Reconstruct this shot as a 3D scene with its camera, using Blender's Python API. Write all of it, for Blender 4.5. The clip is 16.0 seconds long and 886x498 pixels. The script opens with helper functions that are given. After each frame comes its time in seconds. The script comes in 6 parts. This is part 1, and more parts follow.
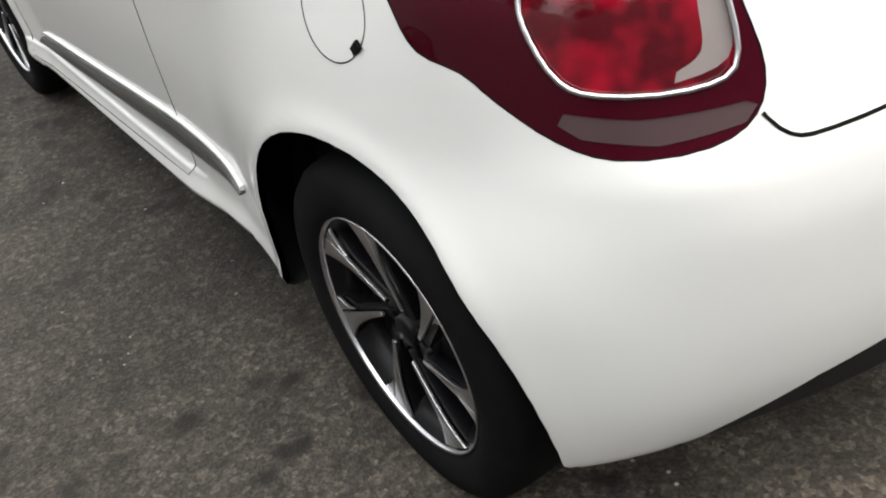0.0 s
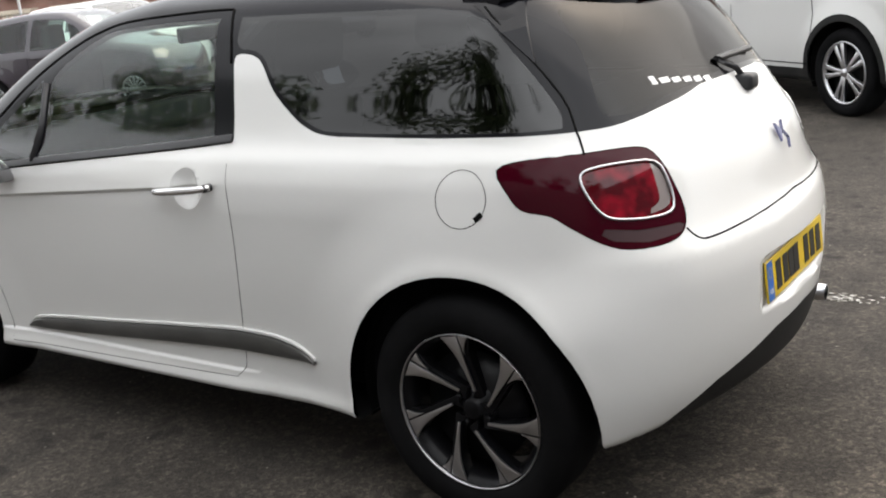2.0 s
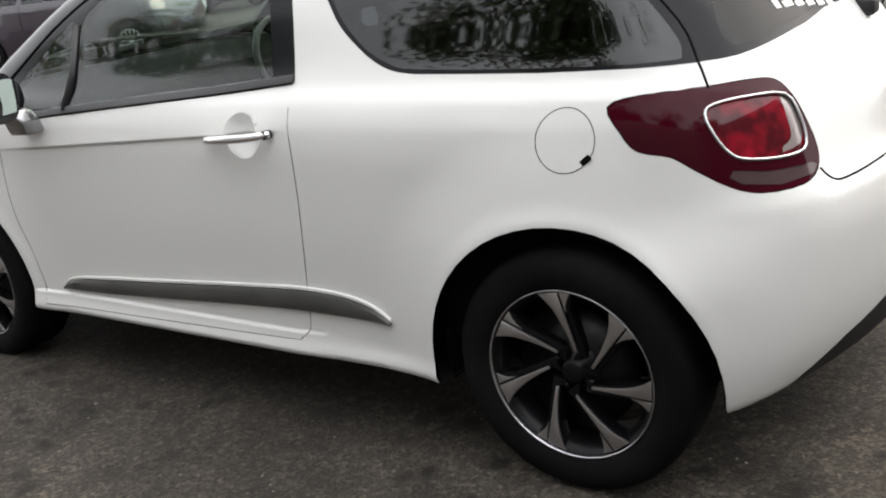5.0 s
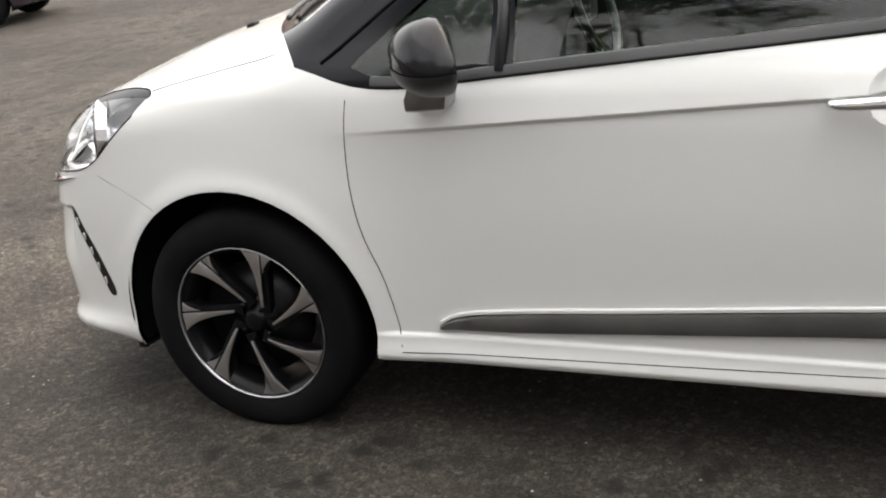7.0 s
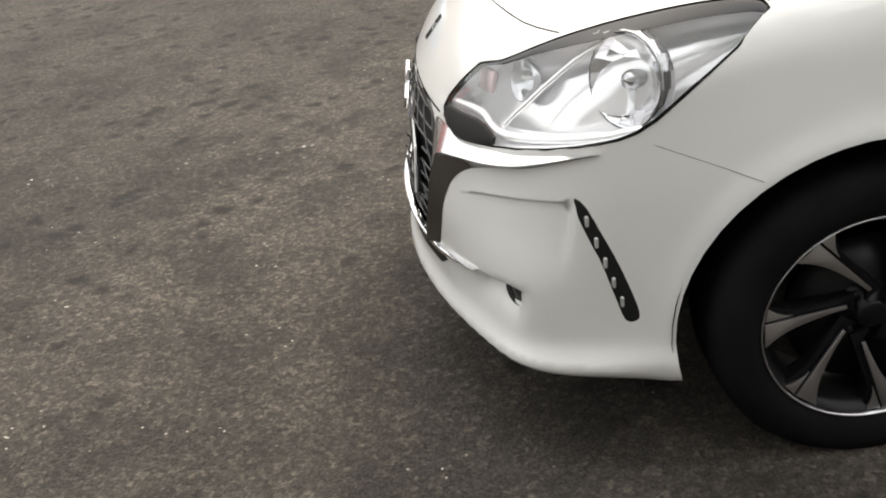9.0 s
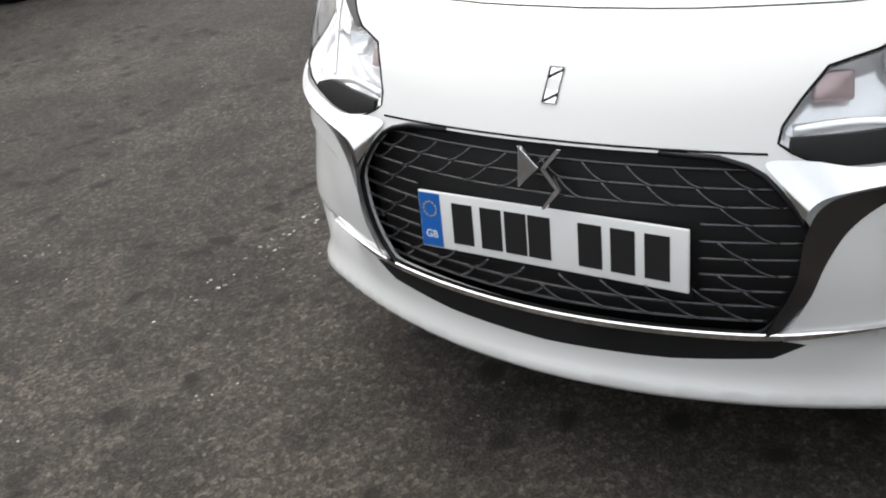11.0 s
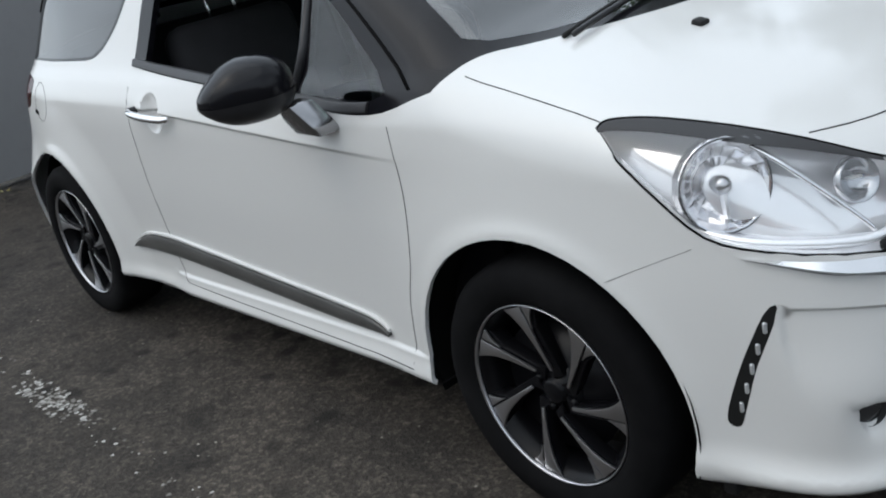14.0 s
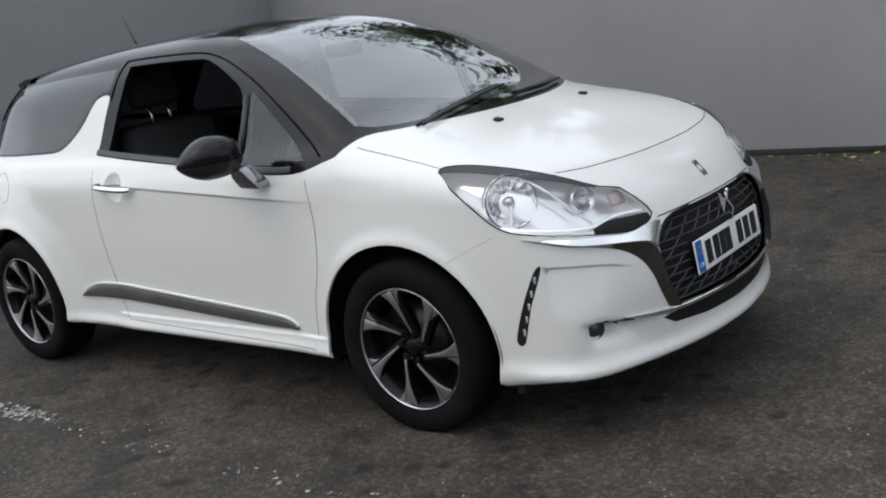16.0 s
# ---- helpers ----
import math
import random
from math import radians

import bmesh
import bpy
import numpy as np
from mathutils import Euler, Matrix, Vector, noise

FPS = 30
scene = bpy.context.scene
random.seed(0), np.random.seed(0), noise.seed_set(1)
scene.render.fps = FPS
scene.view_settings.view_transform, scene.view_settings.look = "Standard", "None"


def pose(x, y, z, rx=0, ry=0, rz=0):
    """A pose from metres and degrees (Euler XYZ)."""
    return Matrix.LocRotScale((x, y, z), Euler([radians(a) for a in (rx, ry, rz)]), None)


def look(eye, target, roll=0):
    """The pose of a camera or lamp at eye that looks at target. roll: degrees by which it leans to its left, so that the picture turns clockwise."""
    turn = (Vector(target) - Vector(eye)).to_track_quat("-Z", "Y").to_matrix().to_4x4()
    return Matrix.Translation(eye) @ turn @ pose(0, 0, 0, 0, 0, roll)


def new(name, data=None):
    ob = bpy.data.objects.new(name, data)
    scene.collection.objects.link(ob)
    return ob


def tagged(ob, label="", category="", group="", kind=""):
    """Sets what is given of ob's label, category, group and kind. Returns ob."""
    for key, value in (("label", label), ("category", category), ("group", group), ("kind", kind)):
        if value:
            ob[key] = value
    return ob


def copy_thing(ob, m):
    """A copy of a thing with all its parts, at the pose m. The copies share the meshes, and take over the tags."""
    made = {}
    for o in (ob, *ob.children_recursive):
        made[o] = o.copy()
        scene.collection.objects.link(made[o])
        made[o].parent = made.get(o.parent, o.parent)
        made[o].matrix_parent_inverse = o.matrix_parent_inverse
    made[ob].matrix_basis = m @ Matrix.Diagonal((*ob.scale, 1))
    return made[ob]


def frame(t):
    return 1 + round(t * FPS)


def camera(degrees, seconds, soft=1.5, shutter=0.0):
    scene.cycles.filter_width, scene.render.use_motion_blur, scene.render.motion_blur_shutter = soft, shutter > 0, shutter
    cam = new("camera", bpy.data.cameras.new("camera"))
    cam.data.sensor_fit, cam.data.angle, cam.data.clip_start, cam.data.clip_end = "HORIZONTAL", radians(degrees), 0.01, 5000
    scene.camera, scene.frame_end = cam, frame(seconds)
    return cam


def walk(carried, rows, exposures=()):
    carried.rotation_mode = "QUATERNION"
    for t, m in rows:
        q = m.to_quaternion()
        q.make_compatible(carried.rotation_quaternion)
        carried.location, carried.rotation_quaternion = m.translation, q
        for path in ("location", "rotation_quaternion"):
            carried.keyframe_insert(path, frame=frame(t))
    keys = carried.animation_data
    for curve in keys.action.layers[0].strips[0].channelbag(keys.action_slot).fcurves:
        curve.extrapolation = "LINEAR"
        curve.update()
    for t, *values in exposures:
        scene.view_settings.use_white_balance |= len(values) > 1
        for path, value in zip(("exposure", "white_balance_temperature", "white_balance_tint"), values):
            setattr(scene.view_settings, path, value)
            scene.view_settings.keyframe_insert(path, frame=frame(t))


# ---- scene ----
cam = camera(47.4, 16.0, soft=2.0, shutter=0.0)
PATH = [
    (0, (-2.387, 1.291, 1.341), (-0.949, 0.509, 0.192), -12.7),
    (0.5, (-2.313, 1.705, 1.415), (-1.066, 0.501, 0.418), -12.0),
    (1, (-2.385, 2.084, 1.440), (-1.211, 0.698, 0.603), -10.1),
    (1.5, (-2.520, 2.479, 1.440), (-1.384, 0.980, 0.760), -7.4),
    (2, (-2.644, 2.741, 1.408), (-1.503, 1.184, 0.885), -6.1),
    (2.5, (-2.694, 2.868, 1.397), (-1.550, 1.285, 0.966), -5.5),
    (3, (-2.687, 2.906, 1.408), (-1.552, 1.314, 0.988), -5.4),
    (3.2, (-2.675, 2.912, 1.401), (-1.546, 1.317, 0.975), -5.3),
    (5.3, (-2.081, 2.677, 1.358), (-0.975, 1.140, 0.714), -7.2),
    (5.5, (-1.881, 2.739, 1.394), (-0.841, 1.164, 0.734), -6.9),
    (6, (-1.416, 2.786, 1.376), (-0.451, 1.151, 0.746), -6.7),
    (6.5, (-0.816, 2.779, 1.396), (0.042, 1.101, 0.728), -6.6),
    (7, (-0.179, 2.780, 1.382), (0.547, 1.065, 0.651), -6.6),
    (7.5, (0.375, 2.712, 1.348), (1.022, 0.997, 0.550), -7.3),
    (8, (0.934, 2.634, 1.336), (1.433, 0.896, 0.481), -8.3),
    (8.5, (1.487, 2.568, 1.351), (1.744, 0.794, 0.465), -7.4),
    (9, (1.994, 2.338, 1.364), (2.010, 0.562, 0.444), -7.6),
    (9.5, (2.515, 2.059, 1.339), (2.162, 0.317, 0.422), -7.7),
    (9.7, (2.703, 1.961, 1.308), (2.202, 0.237, 0.426), -7.5),
    (11.8, (3.421, -0.110, 1.303), (1.771, -0.590, 0.279), -9.0),
    (12, (3.376, -0.329, 1.308), (1.699, -0.662, 0.270), -8.5),
    (12.5, (3.170, -0.843, 1.314), (1.463, -0.831, 0.271), -9.2),
    (13, (2.960, -1.307, 1.316), (1.259, -0.926, 0.337), -9.8),
    (13.5, (2.758, -1.719, 1.335), (1.134, -0.921, 0.482), -10.6),
    (14, (2.637, -2.102, 1.387), (1.169, -0.933, 0.695), -12.0),
    (14.5, (2.738, -2.403, 1.362), (1.374, -1.054, 0.796), -11.8),
    (15, (3.025, -2.706, 1.373), (1.716, -1.290, 0.840), -10.4),
    (15.5, (3.297, -3.006, 1.378), (2.033, -1.537, 0.883), -9.2),
    (16, (3.452, -3.153, 1.390), (2.195, -1.667, 0.930), -8.9),
]
EXPOSURES = [(0.0, 1.95, 6950, 8), (1.0, 1.6, 6950, 10), (1.5, 1.6, 6950, 10), (2.5, 1.25, 6850, 10), (5.5, 1.65, 6950, 10), (7.5, 1.8, 7150, 10), (9.0, 1.4, 7200, 9), (9.5, 1.2, 7200, 10), (12.0, 1.0, 6200, 8), (13.0, 0.75, 6150, 8), (14.0, 0.38, 6050, 6), (16.0, 0.5, 6250, 8)]
walk(cam, [(t, look(eye, target, roll)) for t, eye, target, roll in PATH], EXPOSURES)

# ---- overcast sky ----
world = bpy.data.worlds.new("overcast_sky")
scene.world = world
world.use_nodes = True
wn = world.node_tree.nodes
sky = wn.new("ShaderNodeTexSky")
sky.sky_type, sky.sun_disc = "NISHITA", False
sky.sun_elevation, sky.sun_rotation = radians(50), radians(200)
sky.air_density, sky.dust_density, sky.ozone_density = 1.0, 6.0, 1.0
wgrey = wn.new("ShaderNodeMix")
wgrey.data_type, wgrey.inputs["Factor"].default_value = "RGBA", 0.75
wgrey.inputs["B"].default_value = (7.5, 7.8, 8.2, 1)
wnoise = wn.new("ShaderNodeTexNoise")
wnoise.inputs["Scale"].default_value, wnoise.inputs["Detail"].default_value = 2.2, 6
wramp = wn.new("ShaderNodeMapRange")
wramp.inputs["From Min"].default_value, wramp.inputs["From Max"].default_value = 0.3, 0.7
wramp.inputs["To Min"].default_value, wramp.inputs["To Max"].default_value = 0.7, 1.25
wmul = wn.new("ShaderNodeVectorMath")
wmul.operation = "SCALE"
wl = world.node_tree.links
wl.new(sky.outputs[0], wgrey.inputs["A"])
wl.new(wgrey.outputs["Result"], wmul.inputs[0])
wl.new(wnoise.outputs[0], wramp.inputs[0])
# an overcast sky is brighter overhead than at the skyline
wdir, wup, wtop, wfac = wn.new("ShaderNodeTexCoord"), wn.new("ShaderNodeSeparateXYZ"), wn.new("ShaderNodeMapRange"), wn.new("ShaderNodeMath")
wtop.inputs["To Min"].default_value, wtop.inputs["To Max"].default_value = 0.72, 1.0
wfac.operation = "MULTIPLY"
wl.new(wdir.outputs["Generated"], wup.inputs[0])
wl.new(wup.outputs["Z"], wtop.inputs[0])
wl.new(wramp.outputs[0], wfac.inputs[0])
wl.new(wtop.outputs[0], wfac.inputs[1])
# and brighter round the veiled sun
wsun, wglow, wlit = wn.new("ShaderNodeVectorMath"), wn.new("ShaderNodeMapRange"), wn.new("ShaderNodeMath")
wsun.operation, wlit.operation = "DOT_PRODUCT", "MULTIPLY"
wsun.inputs[1].default_value = Vector((-0.90, 0.15, 0.45)).normalized()
wglow.interpolation_type = "SMOOTHSTEP"
wglow.inputs["From Min"].default_value, wglow.inputs["From Max"].default_value = 0.35, 0.95
wglow.inputs["To Min"].default_value, wglow.inputs["To Max"].default_value = 0.95, 1.5
wl.new(wdir.outputs["Generated"], wsun.inputs[0])
wl.new(wsun.outputs["Value"], wglow.inputs[0])
wl.new(wfac.outputs[0], wlit.inputs[0])
wl.new(wglow.outputs[0], wlit.inputs[1])
wl.new(wlit.outputs[0], wmul.inputs["Scale"])
wl.new(wmul.outputs[0], wn["Background"].inputs[0])
wn["Background"].inputs[1].default_value = 0.125

sun_data = bpy.data.lights.new("sun", "SUN")
sun_data.energy, sun_data.angle, sun_data.color = 0.5, radians(85), (1, 0.97, 0.93)
sun = new("sun", sun_data)
sun.matrix_world = look((0, 0, 20), (0.10 * 20, 0.45 * 20, 0))


# ---- materials ----
def shader(name, colour, rough=0.5, metal=0.0, coat=0.0, spec=0.5):
    m = bpy.data.materials.new(name)
    m.use_nodes = True
    b = m.node_tree.nodes["Principled BSDF"]
    b.inputs["Base Color"].default_value = (*colour, 1)
    b.inputs["Roughness"].default_value, b.inputs["Metallic"].default_value = rough, metal
    b.inputs["Coat Weight"].default_value, b.inputs["Coat Roughness"].default_value = coat, 0.03
    b.inputs["Specular IOR Level"].default_value = spec
    return m


def node(m, kind, **values):
    n = m.node_tree.nodes.new(kind)
    for key, value in values.items():
        n.inputs[key.replace("_", " ")].default_value = value
    return n


def link(m, a, b):
    m.node_tree.links.new(a, b)


def place(m):
    return node(m, "ShaderNodeTexCoord").outputs["Object"]


def noisy(m, scale, detail=6.0, rough=0.6, at=None):
    n = node(m, "ShaderNodeTexNoise", Scale=scale, Detail=detail, Roughness=rough)
    link(m, at or place(m), n.inputs["Vector"])
    return n.outputs["Fac"]


def ramp(m, fac, stops):
    r = node(m, "ShaderNodeValToRGB")
    link(m, fac, r.inputs[0])
    e = r.color_ramp.elements
    while len(e) < len(stops):
        e.new(0.5)
    for k, (pos, col) in enumerate(stops):
        e[k].position, e[k].color = pos, (*(col if isinstance(col, tuple) else (col,) * 3), 1)
    return r.outputs[0]


def blend(m, fac, a, b, how="MIX"):
    n = node(m, "ShaderNodeMix")
    n.data_type, n.blend_type = "RGBA", how
    for value, sock in ((fac, n.inputs[0]), (a, n.inputs["A"]), (b, n.inputs["B"])):
        if isinstance(value, (tuple, float, int)):
            sock.default_value = (*value, 1) if isinstance(value, tuple) else value
        else:
            link(m, value, sock)
    return n.outputs["Result"]


def bump(m, height, strength=0.3, distance=0.01):
    n = node(m, "ShaderNodeBump", Strength=strength, Distance=distance)
    link(m, height, n.inputs["Height"])
    link(m, n.outputs[0], m.node_tree.nodes["Principled BSDF"].inputs["Normal"])


def bsdf(m, key):
    return m.node_tree.nodes["Principled BSDF"].inputs[key]


def paint(name, colour, rough=0.25, film=0.04):
    """Car paint under clear coat, with a faint film of road dust."""
    m = shader(name, colour, rough, 0, 1.0)
    dirt = ramp(m, noisy(m, 0.9, 3), [(0.35, 0.0), (0.8, film)])
    link(m, blend(m, dirt, colour, tuple(c * 0.55 + 0.03 for c in colour)), bsdf(m, "Base Color"))
    return m


def glass(name, tint, gloss=1.0, film=0.08, blur=0.02):
    """Thin window glass: tinted see-through with a mirror film that grows with the slant."""
    m = bpy.data.materials.new(name)
    m.use_nodes = True
    n, l = m.node_tree.nodes, m.node_tree.links
    n.remove(n["Principled BSDF"])
    t, g, mix, fr = n.new("ShaderNodeBsdfTransparent"), n.new("ShaderNodeBsdfGlossy"), n.new("ShaderNodeMixShader"), n.new("ShaderNodeLayerWeight")
    power, mirror = n.new("ShaderNodeMath"), n.new("ShaderNodeMath")
    t.inputs[0].default_value = (*tint, 1)
    g.inputs[0].default_value, g.inputs["Roughness"].default_value = (gloss, gloss, gloss, 1), blur
    fr.inputs["Blend"].default_value = 0.5
    power.operation, power.inputs[1].default_value = "POWER", 4.0
    mirror.operation, mirror.inputs[1].default_value, mirror.inputs[2].default_value = "MULTIPLY_ADD", 1 - film, film
    l.new(fr.outputs["Facing"], power.inputs[0])
    l.new(power.outputs[0], mirror.inputs[0])
    l.new(mirror.outputs[0], mix.inputs[0])
    l.new(t.outputs[0], mix.inputs[1])
    l.new(g.outputs[0], mix.inputs[2])
    l.new(mix.outputs[0], n["Material Output"].inputs[0])
    return m


def plastic(name, colour, rough=0.55, grain=400.0, depth=0.0006, spec=0.4):
    m = shader(name, colour, rough, spec=spec)
    link(m, ramp(m, noisy(m, 6.0), [(0.3, tuple(c * 0.8 for c in colour)), (0.75, tuple(min(1, c * 1.25 + 0.004) for c in colour))]), bsdf(m, "Base Color"))
    bump(m, noisy(m, grain, 2), 0.25, depth)
    return m


WHITE = paint("pearl_white_paint", (0.68, 0.68, 0.667), 0.5)
bsdf(WHITE, "Coat Roughness").default_value = 0.08
bsdf(WHITE, "Coat IOR").default_value, bsdf(WHITE, "Specular IOR Level").default_value = 1.6, 0.1
GLOSS_BLACK = paint("gloss_black_paint", (0.007, 0.007, 0.009), 0.12, 0.05)
bsdf(GLOSS_BLACK, "Coat Weight").default_value, bsdf(GLOSS_BLACK, "Specular IOR Level").default_value = 0.0, 0.22
SATIN_BLACK = plastic("satin_black_plastic", (0.018, 0.018, 0.020), 0.38)
BLACK = plastic("grained_black_plastic", (0.008, 0.008, 0.008), 0.6, spec=0.25)
GAP = shader("panel_gap_black", (0.004, 0.004, 0.004), 0.9, spec=0.1)
RUBBER = plastic("tyre_rubber", (0.005, 0.005, 0.0055), 0.85, 120.0, 0.001, 0.06)
CHROME = shader("chrome", (0.82, 0.82, 0.83), 0.06, 1.0)
BRIGHT = shader("polished_alloy", (0.58, 0.58, 0.60), 0.3, 1.0)
DARK_ALLOY = shader("gloss_black_alloy", (0.005, 0.005, 0.006), 0.3, 0.0, 0.0, 0.16)
TRIM_GREY = plastic("grey_satin_trim", (0.072, 0.071, 0.068), 0.3)
CLEAR = glass("clear_lamp_cover", (0.97, 0.975, 0.98), 1.0, 0.045)
SCREEN_GLASS = glass("windscreen_glass", (0.62, 0.70, 0.66), 1.0, 0.15)
FRONT_GLASS = glass("green_tinted_glass", (0.80, 0.94, 0.88), 1.0, 0.045)
DARK_GLASS = glass("privacy_glass", (0.05, 0.055, 0.06), 0.95, 0.062, 0.035)
REAR_GLASS = glass("rear_window_glass", (0.04, 0.045, 0.05), 0.42, 0.06, 0.05)
CABIN = shader("dark_cabin_plastic", (0.006, 0.006, 0.0068), 0.85, spec=0.04)
link(CABIN, ramp(CABIN, noisy(CABIN, 5.0), [(0.35, (0.004, 0.004, 0.0045)), (0.7, (0.009, 0.009, 0.010))]), bsdf(CABIN, "Base Color"))
CLOTH = plastic("dark_seat_cloth", (0.016, 0.016, 0.018), 0.9, 250.0, 0.001)
LAMP_SILVER = shader("lamp_reflector", (0.36, 0.31, 0.30), 0.12, 0.5)


def red_lens():
    m = shader("red_lens", (0.30, 0.004, 0.012), 0.07, 0, 0.0, 0.35)
    link(m, ramp(m, noisy(m, 13.0, 2), [(0.40, (0.055, 0.001, 0.004)), (0.62, (0.27, 0.004, 0.016))]), bsdf(m, "Base Color"))
    return m


RED = red_lens()
DARK_RED = shader("dark_red_lens", (0.036, 0.0007, 0.005), 0.04, 0, 0.0, 0.16)
SMOKED = shader("smoked_lens", (0.075, 0.045, 0.048), 0.08, 0.2, 0.0, 0.6)
PLATE_WHITE = shader("white_plate", (0.78, 0.78, 0.77), 0.3)
PLATE_YELLOW = shader("yellow_plate", (0.72, 0.50, 0.02), 0.3)
PLATE_INK = shader("plate_ink", (0.01, 0.01, 0.01), 0.4)
PLATE_BLUE = shader("plate_blue", (0.01, 0.12, 0.45), 0.3)
STICKER = shader("white_sticker", (0.75, 0.75, 0.75), 0.5)


def asphalt():
    m = shader("asphalt", (0.07, 0.065, 0.055), 0.85, spec=0.3)
    p = place(m)
    big, mid, small, fine = noisy(m, 0.55, 5, 0.6, p), noisy(m, 3.2, 6, 0.65, p), noisy(m, 22.0, 5, 0.7, p), noisy(m, 120.0, 5, 0.75, p)
    base = ramp(m, big, [(0.36, (0.031, 0.0265, 0.0215)), (0.62, (0.070, 0.060, 0.049))])
    base = blend(m, ramp(m, mid, [(0.46, 0.0), (0.60, 0.75)]), base, (0.023, 0.0195, 0.016))
    base = blend(m, ramp(m, small, [(0.48, 0.0), (0.72, 0.35)]), base, (0.074, 0.0635, 0.0525))
    # chippings of the aggregate, pale and dark, pressed into the binder
    for size, low, high in ((70.0, 0.6, 1.6), (150.0, 0.65, 1.5)):
        chips = node(m, "ShaderNodeTexVoronoi", Scale=size)
        link(m, p, chips.inputs["Vector"])
        shade = node(m, "ShaderNodeSeparateColor")
        link(m, chips.outputs["Color"], shade.inputs[0])
        base = blend(m, 1.0, base, ramp(m, shade.outputs[0], [(0.1, low), (0.72, 1.0), (1.0, high)]), "MULTIPLY")
    base = blend(m, ramp(m, fine, [(0.52, 0.0), (0.68, 0.6)]), base, (0.082, 0.070, 0.058))
    base = blend(m, ramp(m, fine, [(0.32, 0.7), (0.46, 0.0)]), base, (0.014, 0.012, 0.010))
    # oil spots, in loose groups
    spots = node(m, "ShaderNodeTexVoronoi", Scale=7.5)
    warp = node(m, "ShaderNodeVectorMath")
    warp.operation = "ADD"
    wob = node(m, "ShaderNodeTexNoise", Scale=7.0, Detail=4.0)
    link(m, p, wob.inputs["Vector"])
    sc = node(m, "ShaderNodeVectorMath")
    sc.operation = "SCALE"
    sc.inputs["Scale"].default_value = 0.16
    link(m, wob.outputs["Color"], sc.inputs[0])
    link(m, p, warp.inputs[0])
    link(m, sc.outputs[0], warp.inputs[1])
    link(m, warp.outputs[0], spots.inputs["Vector"])
    dot = ramp(m, spots.outputs["Distance"], [(0.16, 1.0), (0.36, 0.0)])
    where = ramp(m, noisy(m, 0.9, 3, 0.5, p), [(0.44, 0.0), (0.53, 0.95)])
    base = blend(m, blend(m, 1.0, dot, where, "MULTIPLY"), base, (0.011, 0.009, 0.007))
    # pale grit
    grit = node(m, "ShaderNodeTexVoronoi", Scale=24.0)
    link(m, p, grit.inputs["Vector"])
    bits = ramp(m, grit.outputs["Distance"], [(0.07, 0.9), (0.11, 0.0)])
    some = ramp(m, noisy(m, 3.4, 2, 0.5, p), [(0.56, 0.0), (0.66, 1.0)])
    base = blend(m, blend(m, 1.0, bits, some, "MULTIPLY"), base, (0.42, 0.39, 0.34))
    link(m, base, bsdf(m, "Base Color"))
    bump(m, blend(m, 0.5, fine, chips.outputs["Distance"]), 0.6, 0.006)
    return m


def worn_line():
    m = shader("worn_white_line", (0.5, 0.5, 0.5), 0.8)
    i = node(m, "ShaderNodeNewGeometry").outputs["Random Per Island"]
    link(m, ramp(m, i, [(0.0, (0.12, 0.112, 0.10)), (0.5, (0.24, 0.23, 0.21)), (1.0, (0.50, 0.49, 0.46))]), bsdf(m, "Base Color"))
    return m


def masonry_paint():
    m = shader("grey_masonry_paint", (0.3, 0.3, 0.31), 0.6)
    p = place(m)
    c = ramp(m, noisy(m, 0.8, 6, 0.6, p), [(0.3, (0.235, 0.237, 0.245)), (0.7, (0.285, 0.287, 0.295))])
    c = blend(m, ramp(m, noisy(m, 14.0, 5, 0.6, p), [(0.5, 0.0), (0.8, 0.25)]), c, (0.20, 0.20, 0.205))
    link(m, c, bsdf(m, "Base Color"))
    bump(m, noisy(m, 160.0, 4, 0.6, p), 0.25, 0.003)
    return m


ASPHALT, LINE, WALL_GREY = asphalt(), worn_line(), masonry_paint()


# ---- small building tools ----
def part(name, bm, material, parent=None, label="", smooth=True):
    """Links a bmesh as one object, under a thing or a part."""
    me = bpy.data.meshes.new(name)
    bm.normal_update()
    bm.to_mesh(me)
    bm.free()
    if smooth:
        me.polygons.foreach_set("use_smooth", [True] * len(me.polygons))
        if smooth == "edges":
            me.set_sharp_from_angle(angle=radians(35))
    me.materials.append(material)
    ob = new(name, me)
    if parent:
        ob.parent = parent
    return tagged(ob, label)


def box(bm, x0, x1, y0, y1, z0, z1, m=None, bevel=0.0):
    r = bmesh.ops.create_cube(bm, size=1)
    v = r["verts"]
    for q in v:
        q.co = Vector(((x0 + x1) / 2 + q.co.x * (x1 - x0), (y0 + y1) / 2 + q.co.y * (y1 - y0), (z0 + z1) / 2 + q.co.z * (z1 - z0)))
    if bevel:
        e = list({e for q in v for e in q.link_edges})
        r = bmesh.ops.bevel(bm, geom=e, offset=bevel, segments=3, profile=0.5, affect="EDGES")
        v = list({q for f in r["faces"] for q in f.verts} | {q for q in v if q.is_valid})
    if m is not None:
        bmesh.ops.transform(bm, matrix=m, verts=v)
    return bm


def boxed(name, x0, x1, y0, y1, z0, z1, material, parent=None, bevel=0.01, m=None, label=""):
    return part(name, box(bmesh.new(), x0, x1, y0, y1, z0, z1, m, bevel), material, parent, label, "edges")


